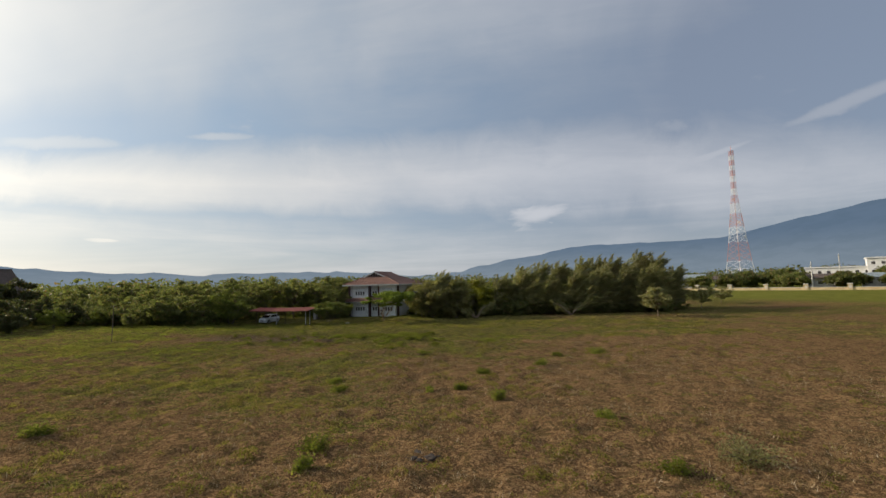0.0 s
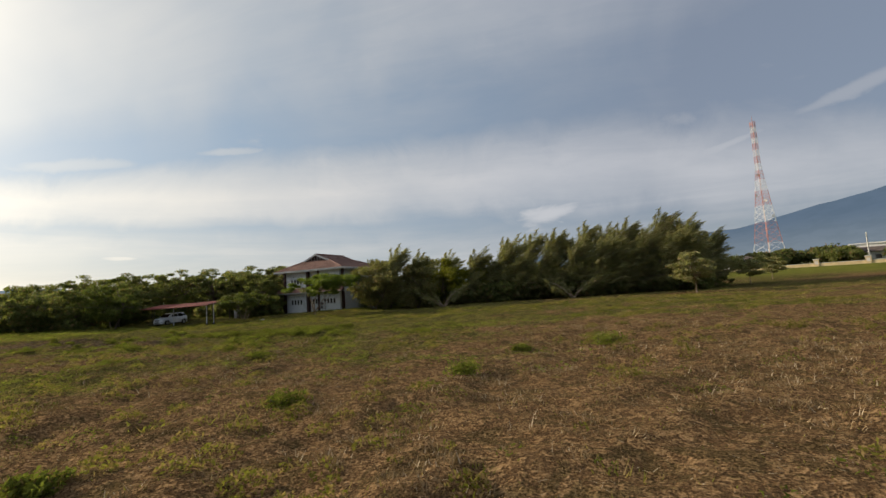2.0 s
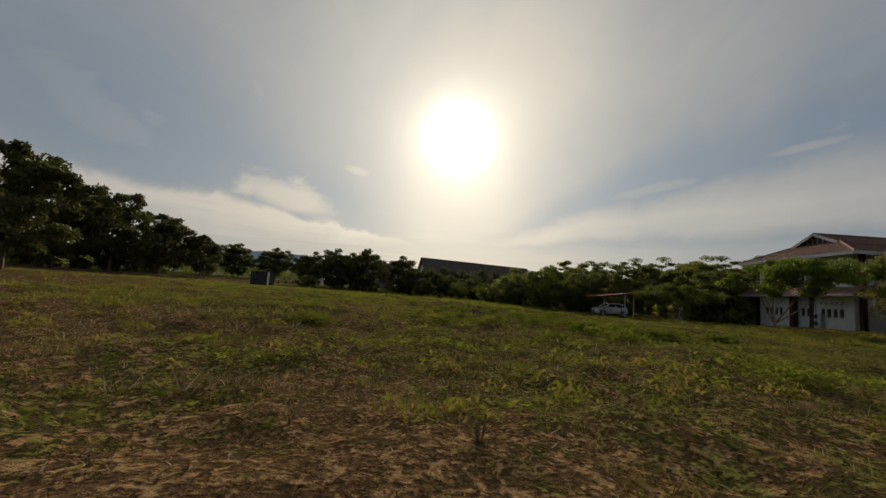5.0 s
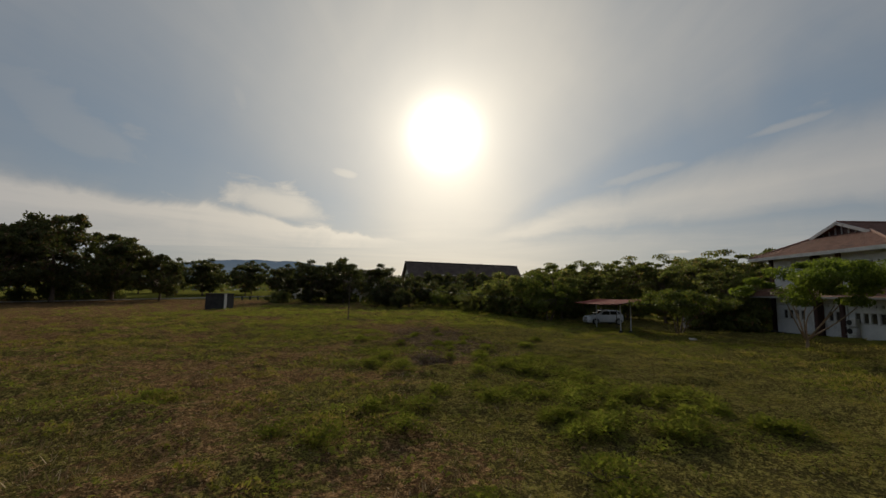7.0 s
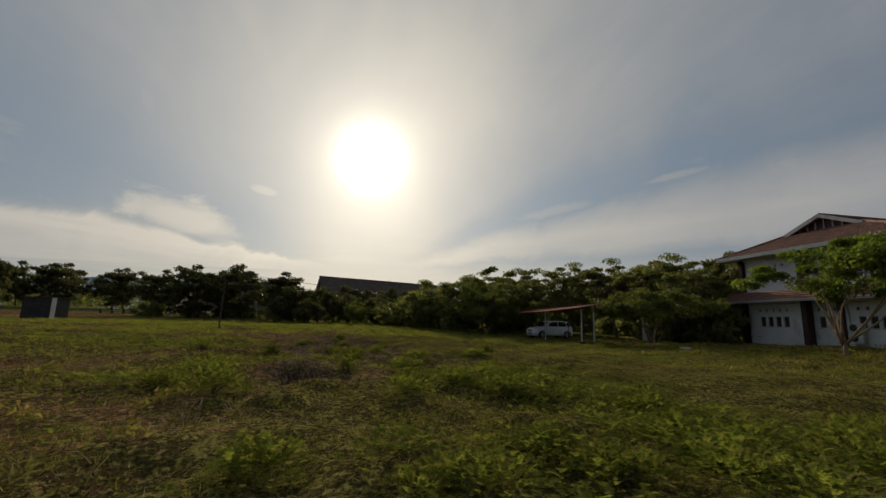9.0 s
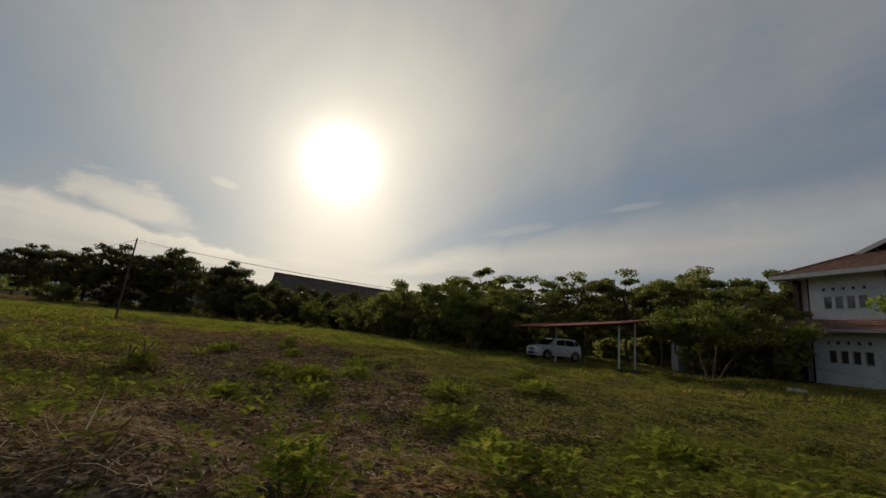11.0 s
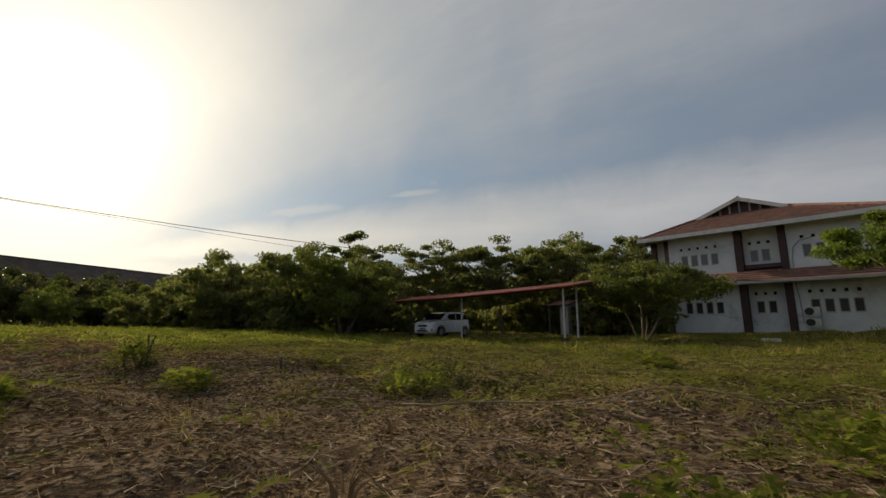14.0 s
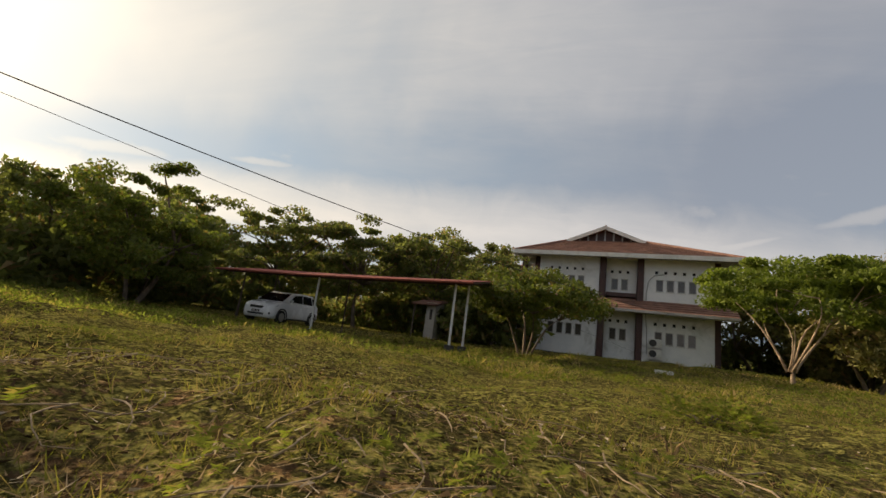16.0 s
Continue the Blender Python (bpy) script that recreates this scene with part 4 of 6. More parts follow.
def make_casuarina(name, seed, height, radius, label, plumes=62, lean=0.24):
    """A wind-bent tree of thin drooping needles on rising plumes."""
    rng = np.random.default_rng(seed)
    tree = thing(name, Matrix(), label, "tree", "casuarina grove")
    part("trunk", branchy(rng, (0, 0, -0.3), (height * lean * 0.8, 0, height * 0.86), 0.16, 0.03, 7), BARK, tree, smooth=True)
    all_c, all_d = [], []
    for k in range(plumes):
        t = rng.uniform(0.05, 1.0) ** 0.85
        a = rng.uniform(0, 2 * math.pi)
        spread_r = radius * (1.1 - 0.75 * t) * rng.uniform(0.4, 1.0)
        base = np.array([height * lean * 0.8 * t, 0, height * 0.82 * t])
        top = 1.0 if t > 0.6 else 0.0
        tip = base + np.array([math.cos(a) * spread_r * (1 + 0.1 * top) + height * 0.17, math.sin(a) * spread_r * (1 + 0.1 * top), height * (rng.uniform(0.0, 0.3) + 0.07 * top * rng.random())])
        if k < 14:
            part("branch", branchy(rng, base, tip, 0.045, 0.05, 3), BARK, tree, smooth=True)
        n = 150
        s = rng.random(n)[:, None]
        c = base + (tip - base) * s + rng.normal(size=(n, 3)) * (0.03 + 0.3 * (1 - s)) * radius * 0.25
        all_c.append(c)
        d = (tip - base) / np.linalg.norm(tip - base) + np.array([0.5, 0, -0.25])
        all_d.append(np.repeat(d[None], n, 0))
    soup("crown", leaf_quads(rng, np.concatenate(all_c), 0.085, 10.0, 0.0, np.concatenate(all_d), True), 3, NEEDLE, tree)
    return tree


def place(tree, x, y, scale=1.0, turn=0.0, squash=1.0):
    m = pose(x, y, on_ground(x, y) - 0.05, 0, 0, turn)
    tree.matrix_basis = m
    tree.scale = (scale, scale, scale * squash)
    return tree


def again(tree, x, y, scale=1.0, turn=0.0, squash=1.0):
    return place(copy_thing(tree, Matrix()), x, y, scale, turn, squash)


# the large spreading tree beside the house, and the shrubby one before it
place(make_tree("tree", 11, 5.1, 4.5, 2.5, "spreading leafy tree with many pale bare stems", LEAF_BRIGHT, BARK_PALE, 27000, 60, 0.1, 0.42, 8, 0.062, lean=(2.6, 0.7), bole=0.75, clump=(0.09, 0.22)), -16.9, 66.1, 1.0, 20)
place(make_tree("tree", 12, 3.6, 3.2, 1.75, "low umbrella-shaped leafy tree before the house wall", LEAF_MID, BARK, 17000, 70, 0.1, 0.5, 4, 0.09, clump=(0.12, 0.24)), -27.0, 66.0, 1.0, 0)
# the row beside and behind the carport
row_a = place(make_tree("tree", 21, 5.8, 3.3, 1.0, "dense leafy tree in the row beside the carport", LEAF_MID, BARK, 24000, 90, 0.11, 0.5, 2, 0.16, sprig=True, group="tree row", clump=(0.12, 0.26)), -44.3, 62.8)
row_b = place(make_tree("tree", 22, 7.6, 4.2, 2.4, "spreading tree with tiered branches behind the carport", LEAF_DEEP, BARK, 13000, 80, 0.15, 0.35, 1, 0.18, group="tree row", clump=(0.11, 0.25)), -38.5, 74.5)
row_c = place(make_tree("tree", 23, 6.0, 3.4, 0.7, "rounded dark leafy tree in a row", LEAF_DEEP, BARK, 9000, 74, 0.165, 0.5, 1, 0.16, group="tree row", clump=(0.13, 0.28)), -49.5, 62.5)
row_d = place(make_tree("tree", 24, 7.6, 2.2, 2.0, "tall dense dark tree beside the house roof", LEAF_DEEP, BARK, 11000, 50, 0.15, 0.7, 1, 0.16, group="tree row"), -29.6, 79.5)
for x, y, s, t in ((-33.5, 75.5, 0.98, 70), (-44.5, 73.5, 1.02, 130), (-29.0, 73.0, 0.72, 200), (-51.0, 71.0, 1.0, 250), (-36.0, 81.0, 1.05, 310), (-58.0, 70.0, 1.0, 15)):
    again(row_b, x, y, s, t)
for x, y, s, t in ((-47.0, 66.0, 1.0, 60), (-54.5, 60.5, 0.95, 150), (-60.0, 63.0, 1.0, 215), (-66.0, 66.0, 0.95, 300), (-73.0, 64.0, 0.7, 35), (-58.0, 56.5, 0.5, 95), (-80.0, 67.0, 0.76, 170), (-88.0, 71.0, 0.9, 260), (-96.0, 78.0, 1.1, 20),
                   (-64.0, 74.0, 1.1, 80), (-75.0, 78.0, 1.15, 140), (-86.0, 83.0, 1.2, 200), (-98.0, 90.0, 1.2, 330)):
    again(row_c, x, y, s, t)
for x, y, s, t in ((-66.0, 58.5, 0.58, 40), (-72.0, 55.0, 0.62, 100)):
    again(row_a, x, y, s, t)
for x, y, s, t in ((-70.0, 86.0, 1.25, 10), (-64.0, 90.0, 1.35, 80), (-58.0, 85.0, 1.25, 150), (-52.0, 89.0, 1.38, 220), (-46.0, 86.0, 1.28, 290), (-40.0, 90.0, 1.35, 330), (-35.0, 87.0, 1.3, 45), (-78.0, 90.0, 1.3, 120)):
    again(row_c, x, y, s, t)
# undergrowth along the rows
shrub = place(make_tree("shrub", 81, 2.6, 2.3, 0.05, "dense dark undergrowth shrub below the trees", LEAF_DEEP, BARK, 1800, 40, 0.25, 0.7, 3, 0.06, category="shrub", group="undergrowth"), -50.0, 68.5)
under = np.random.default_rng(81)
LINES = (((-46, 74.5), (-62, 70), 6), ((-33, 78), (-44, 80), 4), ((-49, 61.5), (-74, 61), 9), ((-76, 66), (-100, 80), 8), ((-15, 79), (0, 77), 6), ((3, 80.5), (38, 88), 14), ((2, 76.5), (34, 82.5), 14), ((-62, 82), (-22, 94), 13), ((-70, 90), (-30, 104), 12), ((-84, 42), (-84, 62), 5), ((-92, 24), (-100, 44), 5), ((-64, -24), (-94, -10), 8), ((-30.5, 72.5), (-29.0, 73.5), 2))
for a, b, n in LINES:
    for k in range(n):
        t = (k + float(under.uniform(-0.25, 0.25))) / max(1, n - 1)
        again(shrub, a[0] + (b[0] - a[0]) * t, a[1] + (b[1] - a[1]) * t + float(under.uniform(-0.8, 0.8)), float(under.uniform(0.7, 1.15)), float(under.uniform(0, 360)))
# yellowish trees between the house and the grove
yel = place(make_tree("tree", 31, 6.6, 2.8, 0.8, "yellow-green leafy tree beside the grove", LEAF_YELLOW, BARK, 8000, 44, 0.17, 0.6, 2, 0.14), -1.5, 76.5)
olive = place(make_tree("tree", 32, 7.0, 3.2, 0.5, "dull olive-brown bushy tree beside the house", LEAF_OLIVE, BARK, 7500, 50, 0.17, 0.5, 2, 0.15), -9.5, 73.5)
again(olive, -5.0, 72.5, 0.9, 80)
again(olive, -12.5, 78.0, 1.1, 160)
again(olive, -10.8, 71.3, 1.0, 300)
again(olive, -6.0, 80.0, 1.1, 250)
again(yel, 3.0, 80.0, 0.95, 120)
# the casuarina grove
cas = place(make_casuarina("casuarina_tree", 41, 9.3, 4.6, "feathery grey-green casuarina bent by the wind"), 12.0, 81.0)
cas_b = place(make_casuarina("casuarina_tree", 42, 8.5, 4.8, "feathery grey-green casuarina bent by the wind", 74), 6.0, 79.0)
grove = np.random.default_rng(5)
for k, (x, y, s) in enumerate(((1.5, 77.0, 0.85), (9.0, 84.0, 1.05), (15.5, 79.5, 0.92), (17.0, 85.0, 1.1), (20.5, 81.0, 0.98), (23.0, 86.0, 1.12), (25.5, 82.0, 1.0), (28.5, 86.5, 1.2), (30.5, 82.5, 1.02),
                               (33.0, 87.5, 1.15), (35.0, 84.5, 0.92), (5.0, 84.0, 0.95), (13.0, 88.0, 1.1), (37.5, 89.0, 0.9), (27.0, 91.0, 1.2), (21.0, 91.0, 1.15), (-3.5, 80.0, 0.85), (18.5, 78.8, 0.8), (23.2, 80.2, 0.8), (11.5, 77.8, 0.72), (8.0, 77.5, 0.75), (28.0, 81.0, 0.82), (33.3, 82.3, 0.8), (31.0, 90.0, 1.05), (4.0, 78.0, 0.72), (-9.3, 71.6, 0.86), (-6.2, 73.6, 0.84))):
    again(cas if k % 2 else cas_b, x, y, s, float(grove.uniform(-35, 35)))
# young trees at the edge of the field
young = place(make_tree("young_tree", 51, 5.0, 2.5, 1.5, "small light-green tree on a thin pale stem", NEEDLE, BARK_PALE, 4600, 40, 0.17, 0.32, 1, 0.1, category="tree", group="young trees"), 29.3, 70.7)
again(young, 42.6, 87.2, 0.95, 100)
again(young, 50.5, 97.0, 0.8, 200)


def fallen_limbs(seed, x, y, turn):
    """Bare forked boughs with some thin needles, low over the ground."""
    rng = np.random.default_rng(seed)
    t = thing("fallen_tree", pose(x, y, on_ground(x, y), 0, 0, turn), "pale bare forked boughs low over the grass", "fallen tree", "fallen boughs")
    c = []
    for k, tip in enumerate(((-3.4, 0.4, 2.3), (3.3, -0.3, 2.5), (-1.6, 0.8, 2.0), (1.9, 0.9, 1.7), (-2.6, -0.6, 1.3))):
        part("bough", branchy(rng, (0.1 * k - 0.2, 0, -0.1), tip, 0.11, 0.06, 5), BARK_PALE, t, smooth=True)
        n = 260
        s = rng.uniform(0.4, 1.05, n)[:, None]
        c.append(np.array(tip) * s + rng.normal(size=(n, 3)) * 0.2)
    c = np.concatenate(c)
    soup("needles", leaf_quads(rng, c, 0.13, 4.0, 0.0, c / np.linalg.norm(c, axis=1, keepdims=True)), 4, NEEDLE, t)


fallen_limbs(61, 15.9, 74.8, 5)
fallen_limbs(62, -1.2, 71.6, 25)

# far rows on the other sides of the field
big = place(make_tree("tree", 71, 13.5, 6.2, 1.6, "large tree at the edge of the field, dark against the sun", LEAF_BACKLIT, BARK, 13000, 110, 0.32, 0.55, 1, 0.4, group="big trees", clump=(0.1, 0.26)), -73.0, -16.0)
for x, y, s, t in ((-66.0, -21.0, 1.08, 50), (-80.0, -11.0, 1.16, 120), (-86.0, -20.0, 1.05, 200), (-60.0, -30.0, 1.1, 280), (-33.0, 5.5, 0.86, 15), (-90.0, -7.0, 1.0, 330), (-92.0, 0.5, 0.72, 60), (-97.0, -13.0, 0.8, 20), (-55.0, -42.0, 1.1, 90)):
    again(big, x, y, s, t)
far = place(make_tree("tree", 72, 9.5, 4.6, 0.9, "leafy tree beside the far road, dark against the sun", LEAF_BACKLIT, BARK, 7500, 80, 0.28, 0.5, 1, 0.25, group="far row", clump=(0.12, 0.28)), -92.0, 30.0)
for x, y, s, t in ((-93.0, 37.0, 1.08, 30), (-97.0, 24.5, 0.9, 90), (-104.0, 33.0, 1.0, 150), (-118.0, 0.0, 1.0, 200), (-124.0, 9.0, 1.0, 250), (-112.0, -6.0, 0.9, 300), (-130.0, -2.0, 1.1, 10), (-128.0, 18.0, 0.9, 60), (-136.0, 8.0, 1.1, 100), (-86.0, 44.5, 0.92, 170),
                   (-120.0, -16.0, 1.0, 40), (-134.0, -12.0, 1.1, 130), (-107.0, 41.0, 0.85, 210), (-140.0, 24.0, 1.0, 280)):
    again(far, x, y, s, t)
rounded = place(make_tree("tree", 73, 5.6, 2.9, 0.6, "clipped rounded tree before the long building", LEAF_BACKLIT, BARK, 5000, 50, 0.26, 0.7, 1, 0.18, group="rounded trees"), -78.5, 50.0)
for x, y, s, t in ((-76.5, 46.0, 0.95, 80), (-80.0, 55.0, 0.85, 160), (-83.0, 61.0, 0.9, 230), (-74.0, 58.5, 0.75, 300), (-70.0, 47.5, 0.6, 30), (-112.0, 55.0, 1.2, 60), (-114.0, 60.5, 1.35, 110), (-117.0, 66.0, 1.25, 190), (-118.0, 72.0, 1.4, 250), (-121.0, 78.0, 1.3, 20), (-123.0, 85.0, 1.4, 140), (-108.0, 50.0, 1.1, 300)):
    again(rounded, x, y, s, t)
# dark trees behind the fence towards the town
town_tree = place(make_tree("tree", 74, 4.6, 4.6, 0.5, "broad dark tree behind the boundary wall", LEAF_DEEP, BARK, 4500, 60, 0.5, 0.5, 1, 0.3, group="town trees"), 84.0, 165.0)
for x, y, s, t in ((92.0, 170.0, 1.1, 50), (76.0, 172.0, 0.9, 120), (101.0, 160.0, 1.0, 190), (112.0, 152.0, 1.0, 260), (122.0, 143.0, 1.1, 330), (70.0, 185.0, 1.0, 20), (100.0, 188.0, 1.2, 75), (132.0, 150.0, 1.1, 140), (115.0, 195.0, 1.3, 215), (58.0, 190.0, 1.0, 290), (140.0, 170.0, 1.3, 320),
                   (128.0, 210.0, 1.4, 65), (90.0, 215.0, 1.2, 110), (160.0, 185.0, 1.4, 185), (146.0, 215.0, 1.4, 240)):
    again(town_tree, x, y, s, t)


def far_wood():
    """A belt of far woods all round, as one mass of leaf clumps with an uneven top."""
    rng = np.random.default_rng(9)
    c, size = [], []
    for k in range(1500):
        az = rng.uniform(-165, 75)
        d = rng.uniform(170, 420) if az < 10 else rng.uniform(260, 600)
        x, y = d * math.sin(math.radians(az)), d * math.cos(math.radians(az))
        h = (5 + 4 * rng.random()) * (0.9 + d / 900)
        n = 55
        q = np.clip(rng.normal(size=(n, 3)), -1.5, 1.5) * np.array([3.4, 3.4, h * 0.24]) + np.array([x, y, on_ground(x, y) + h * 0.5])
        c.append(q)
    c = np.concatenate(c)
    soup("far_wood", leaf_quads(rng, c, 1.3, 1.2, three=True), 3, LEAF_DEEP)
    tagged(bpy.data.objects["far_wood"], "belt of dark green woods in the distance", "woods", kind="stuff")


far_wood()

# ---- buildings round the field ----


def gabled_roof(x0, x1, y0, y1, eave, ridge, courses=18):
    ym = (y0 + y1) / 2
    return joined(course_roof(((x0, y0, eave), (x1, y0, eave), (x1, ym, ridge), (x0, ym, ridge)), courses), course_roof(((x1, y1, eave), (x0, y1, eave), (x0, ym, ridge), (x1, ym, ridge)), courses))


def long_building():
    b = thing("long_building", pose(-138.0, 56.0, 1.2, 0, 0, 101), "long low building with a dark brown tiled roof", "building")
    length, deep = 43.5, 14.0
    wins = [(2.0 + k * 3.0, 3.6 + k * 3.0, 1.1, 2.5) for k in range(13)]
    part("wall", wall_with_holes(0.8, length - 0.8, 0, 3.6, -deep / 2 + 1.2, -deep / 2 + 1.45, wins), PALE_WALL, b)
    for w in wins:
        part("window", boxed(w[0], w[1], -deep / 2 + 1.3, -deep / 2 + 1.34, w[2], w[3]), PANE, b)
    part("wall", boxed(0.8, length - 0.8, deep / 2 - 1.4, deep / 2 - 1.2, 0, 3.6), PALE_WALL, b)
    for x in (0.55, length - 0.8):
        v = [(x, -deep / 2 + 1.2, 0), (x, deep / 2 - 1.2, 0), (x, deep / 2 - 1.2, 3.6), (x, 0, 11.5), (x, -deep / 2 + 1.2, 3.6)]
        v += [(q[0] + 0.25, q[1], q[2]) for q in v]
        part("gable_wall", (v, [(4, 3, 2, 1, 0), (5, 6, 7, 8, 9)] + [(k, (k + 1) % 5, 5 + (k + 1) % 5, 5 + k) for k in range(5)]), PALE_WALL, b)
    part("roof", gabled_roof(-0.4, length + 0.4, -deep / 2, deep / 2, 3.4, 12.0), GREY_ROOF, b, "dark brown tiled roof")
    part("ridge_cap", tube([(-0.5, 0, 12.05), (length + 0.5, 0, 12.05)], 0.2, 6), GREY_ROOF, b)
    part("roof_strip", boxed(9.0, 17.0, -3.85, -3.5, 7.6, 7.8), PALE_WALL, b, "pale strip on the roof")
    part("porch_roof", boxed(6, 15, -8.6, -5.9, 3.0, 3.2), PALE_WALL, b, "pale flat porch roof")
    for x in (6.3, 10.5, 14.7):
        part("porch_post", boxed(x - 0.12, x + 0.12, -8.5, -8.25, -0.2, 3.0), PALE_WALL, b)


def low_building():
    b = thing("low_building", pose(-110.0, 32.0, 2.0, 0, 0, 74), "low building with a dark roof among trees", "building")
    part("wall", wall_with_holes(0, 14, 0, 3.2, -5, -4.75, [(1.5 + 3 * k, 2.9 + 3 * k, 1, 2.3) for k in range(4)]), PALE_WALL, b)
    part("wall", boxed(0, 14, 4.75, 5, 0, 3.2), PALE_WALL, b)
    for x in (0.0, 13.75):
        part("wall", boxed(x, x + 0.25, -4.75, 4.75, 0, 3.2), PALE_WALL, b)
    part("roof", gabled_roof(-0.8, 14.8, -6, 6, 3.1, 6.2, 12), GREY_ROOF, b)
    part("gable_board", boxed(-0.8, -0.7, -5.5, 5.5, 3.15, 3.5), TRIM, b)


def white_hut(x, y, turn, w, h):
    b = thing("hut", pose(x, y, on_ground(x, y) - 0.1, 0, 0, turn), "small white-walled hut under dark trees", "hut", "white huts")
    part("wall", wall_with_holes(0, w, 0, h, 0, 0.2, [(w * 0.55, w * 0.75, 0, 2.0)]), PALE_WALL, b)
    part("wall", boxed(0, 0.2, 0.2, 3.5, 0, h), PALE_WALL, b)
    part("wall", boxed(w - 0.2, w, 0.2, 3.5, 0, h), PALE_WALL, b)
    part("wall", boxed(0.2, w - 0.2, 3.3, 3.5, 0, h), PALE_WALL, b)
    part("roof", course_roof(((-0.4, -0.5, h - 0.05), (w + 0.4, -0.5, h - 0.05), (w + 0.4, 4.0, h + 0.7), (-0.4, 4.0, h + 0.7)), 8), GREY_ROOF, b)


long_building()
low_building()
white_hut(-112.0, 20.0, 80, 5.0, 2.8)
white_hut(-100.0, 40.5, 70, 3.6, 2.6)
white_hut(-126.0, 27.0, 80, 4.5, 2.6)


def concrete_block():
    b = thing("water_tank_house", pose(-65.6, 17.6, on_ground(-65, 19) - 0.1, 0, 0, 78), "small dark concrete tank house with a white panel at one side", "shed")
    part("body", boxed(0, 3.0, 0, 2.6, 0, 2.35, bevel=0.04), CONCRETE, b)
    part("roof_slab", boxed(-0.1, 3.1, -0.1, 2.7, 2.35, 2.47, bevel=0.02), CONCRETE, b)
    part("panel", boxed(3.02, 3.1, -0.35, 0.3, 0, 2.4), PALE_WALL, b, "white board leaning at the side")


concrete_block()


def kerb_line():
    """The pale road edge and its row of dark bollards beyond the field."""
    bm = bmesh.new()
    rng = np.random.default_rng(3)
    pts = [(-60 - k * 3.2, -28 + 1.9 * k + 0.02 * k * k) for k in range(24)]
    for (x0, y0), (x1, y1) in zip(pts, pts[1:]):
        d = math.atan2(y1 - y0, x1 - x0)
        m = Matrix.Translation(((x0 + x1) / 2, (y0 + y1) / 2, on_ground((x0 + x1) / 2, (y0 + y1) / 2) + 0.02)) @ Matrix.Rotation(d, 4, "Z") @ Matrix.Diagonal((math.hypot(x1 - x0, y1 - y0) * 1.02, 3.0, 0.16, 1))
        bmesh.ops.create_cube(bm, size=1.0, matrix=m)
    tagged(part("road", bm, ROAD_PALE), "pale narrow road beyond the field under trees", "road", kind="structure")
    proto = None
    for k in range(9):
        x, y = -101.0 - 0.9 * k, 14.0 + 1.5 * k
        if proto is None:
            proto = thing("bollard", pose(x, y, on_ground(x, y)), "short dark bollard beside the far road", "bollard", "bollard row")
            part("post", tube([(0, 0, -0.1), (0, 0, 0.75), (0, 0, 0.85)], [0.2, 0.2, 0.12], 10), CONCRETE, proto)
        else:
            copy_thing(proto, pose(x, y, on_ground(x, y)))


kerb_line()


def boundary_wall():
    a, b = Vector((58.0, 153.0)), Vector((150.0, 92.0))
    d = (b - a).normalized()
    turn = math.degrees(math.atan2(d.y, d.x))
    n = 12
    step = (b - a).length / n
    for k in range(n):
        p = a + d * step * k
        z = on_ground(p.x, p.y)
        w = thing("boundary_wall", pose(p.x, p.y, z, 0, 0, turn), "low cream boundary wall with a taller pillar", "wall", "boundary wall bays")
        part("panel", boxed(0.55, step - 0.03, -0.1, 0.1, -0.6, 0.75), CREAM, w)
        part("coping", boxed(0.55, step - 0.03, -0.16, 0.16, 0.752, 0.85), PALE_WALL, w)
        part("pillar", boxed(-0.5, 0.5, -0.35, 0.35, -0.6, 1.65, bevel=0.04), CREAM, w)
        part("cap", boxed(-0.62, 0.62, -0.45, 0.45, 1.652, 1.85, bevel=0.03), PALE_WALL, w)
        part("niche", boxed(-0.3, 0.3, -0.362, -0.352, 0.5, 1.3), PALE_WALL, w)


boundary_wall()


def town_house(x, y, turn, w, d, h, roof, floors=2, label="white flat-roofed house in the town", wall_mat=None):
    z = on_ground(x, y)
    b = thing("town_house", pose(x, y, z, 0, 0, turn), label, "house", "town houses")
    wall_mat = wall_mat or PALE_WALL
    fh = h / floors
    for f in range(floors):
        holes = []
        k = 1.2
        while k < w - 1.8:
            holes.append((k, k + 1.2, f * fh + 1.0, f * fh + 2.2))
            k += 3.0
        part("wall", wall_with_holes(0, w, f * fh - (0.5 if f == 0 else 0), (f + 1) * fh, 0, 0.25, holes), wall_mat, b)
        for q in holes:
            part("window", boxed(q[0], q[1], 0.12, 0.16, q[2], q[3]), PANE, b)
    part("wall", boxed(0, 0.25, 0.25, d, -0.5, h), wall_mat, b)
    part("wall", boxed(w - 0.25, w, 0.25, d, -0.5, h), wall_mat, b)
    part("wall", boxed(0.25, w - 0.25, d - 0.25, d, -0.5, h), wall_mat, b)
    if roof == "flat":
        part("roof", boxed(-0.4, w + 0.4, -0.5, d + 0.4, h, h + 0.5, bevel=0.05), wall_mat, b)
    else:
        part("roof", gabled_roof(-0.7, w + 0.7, -0.9, d + 0.9, h - 0.1, h + d * 0.22, 8), roof, b)
    return b


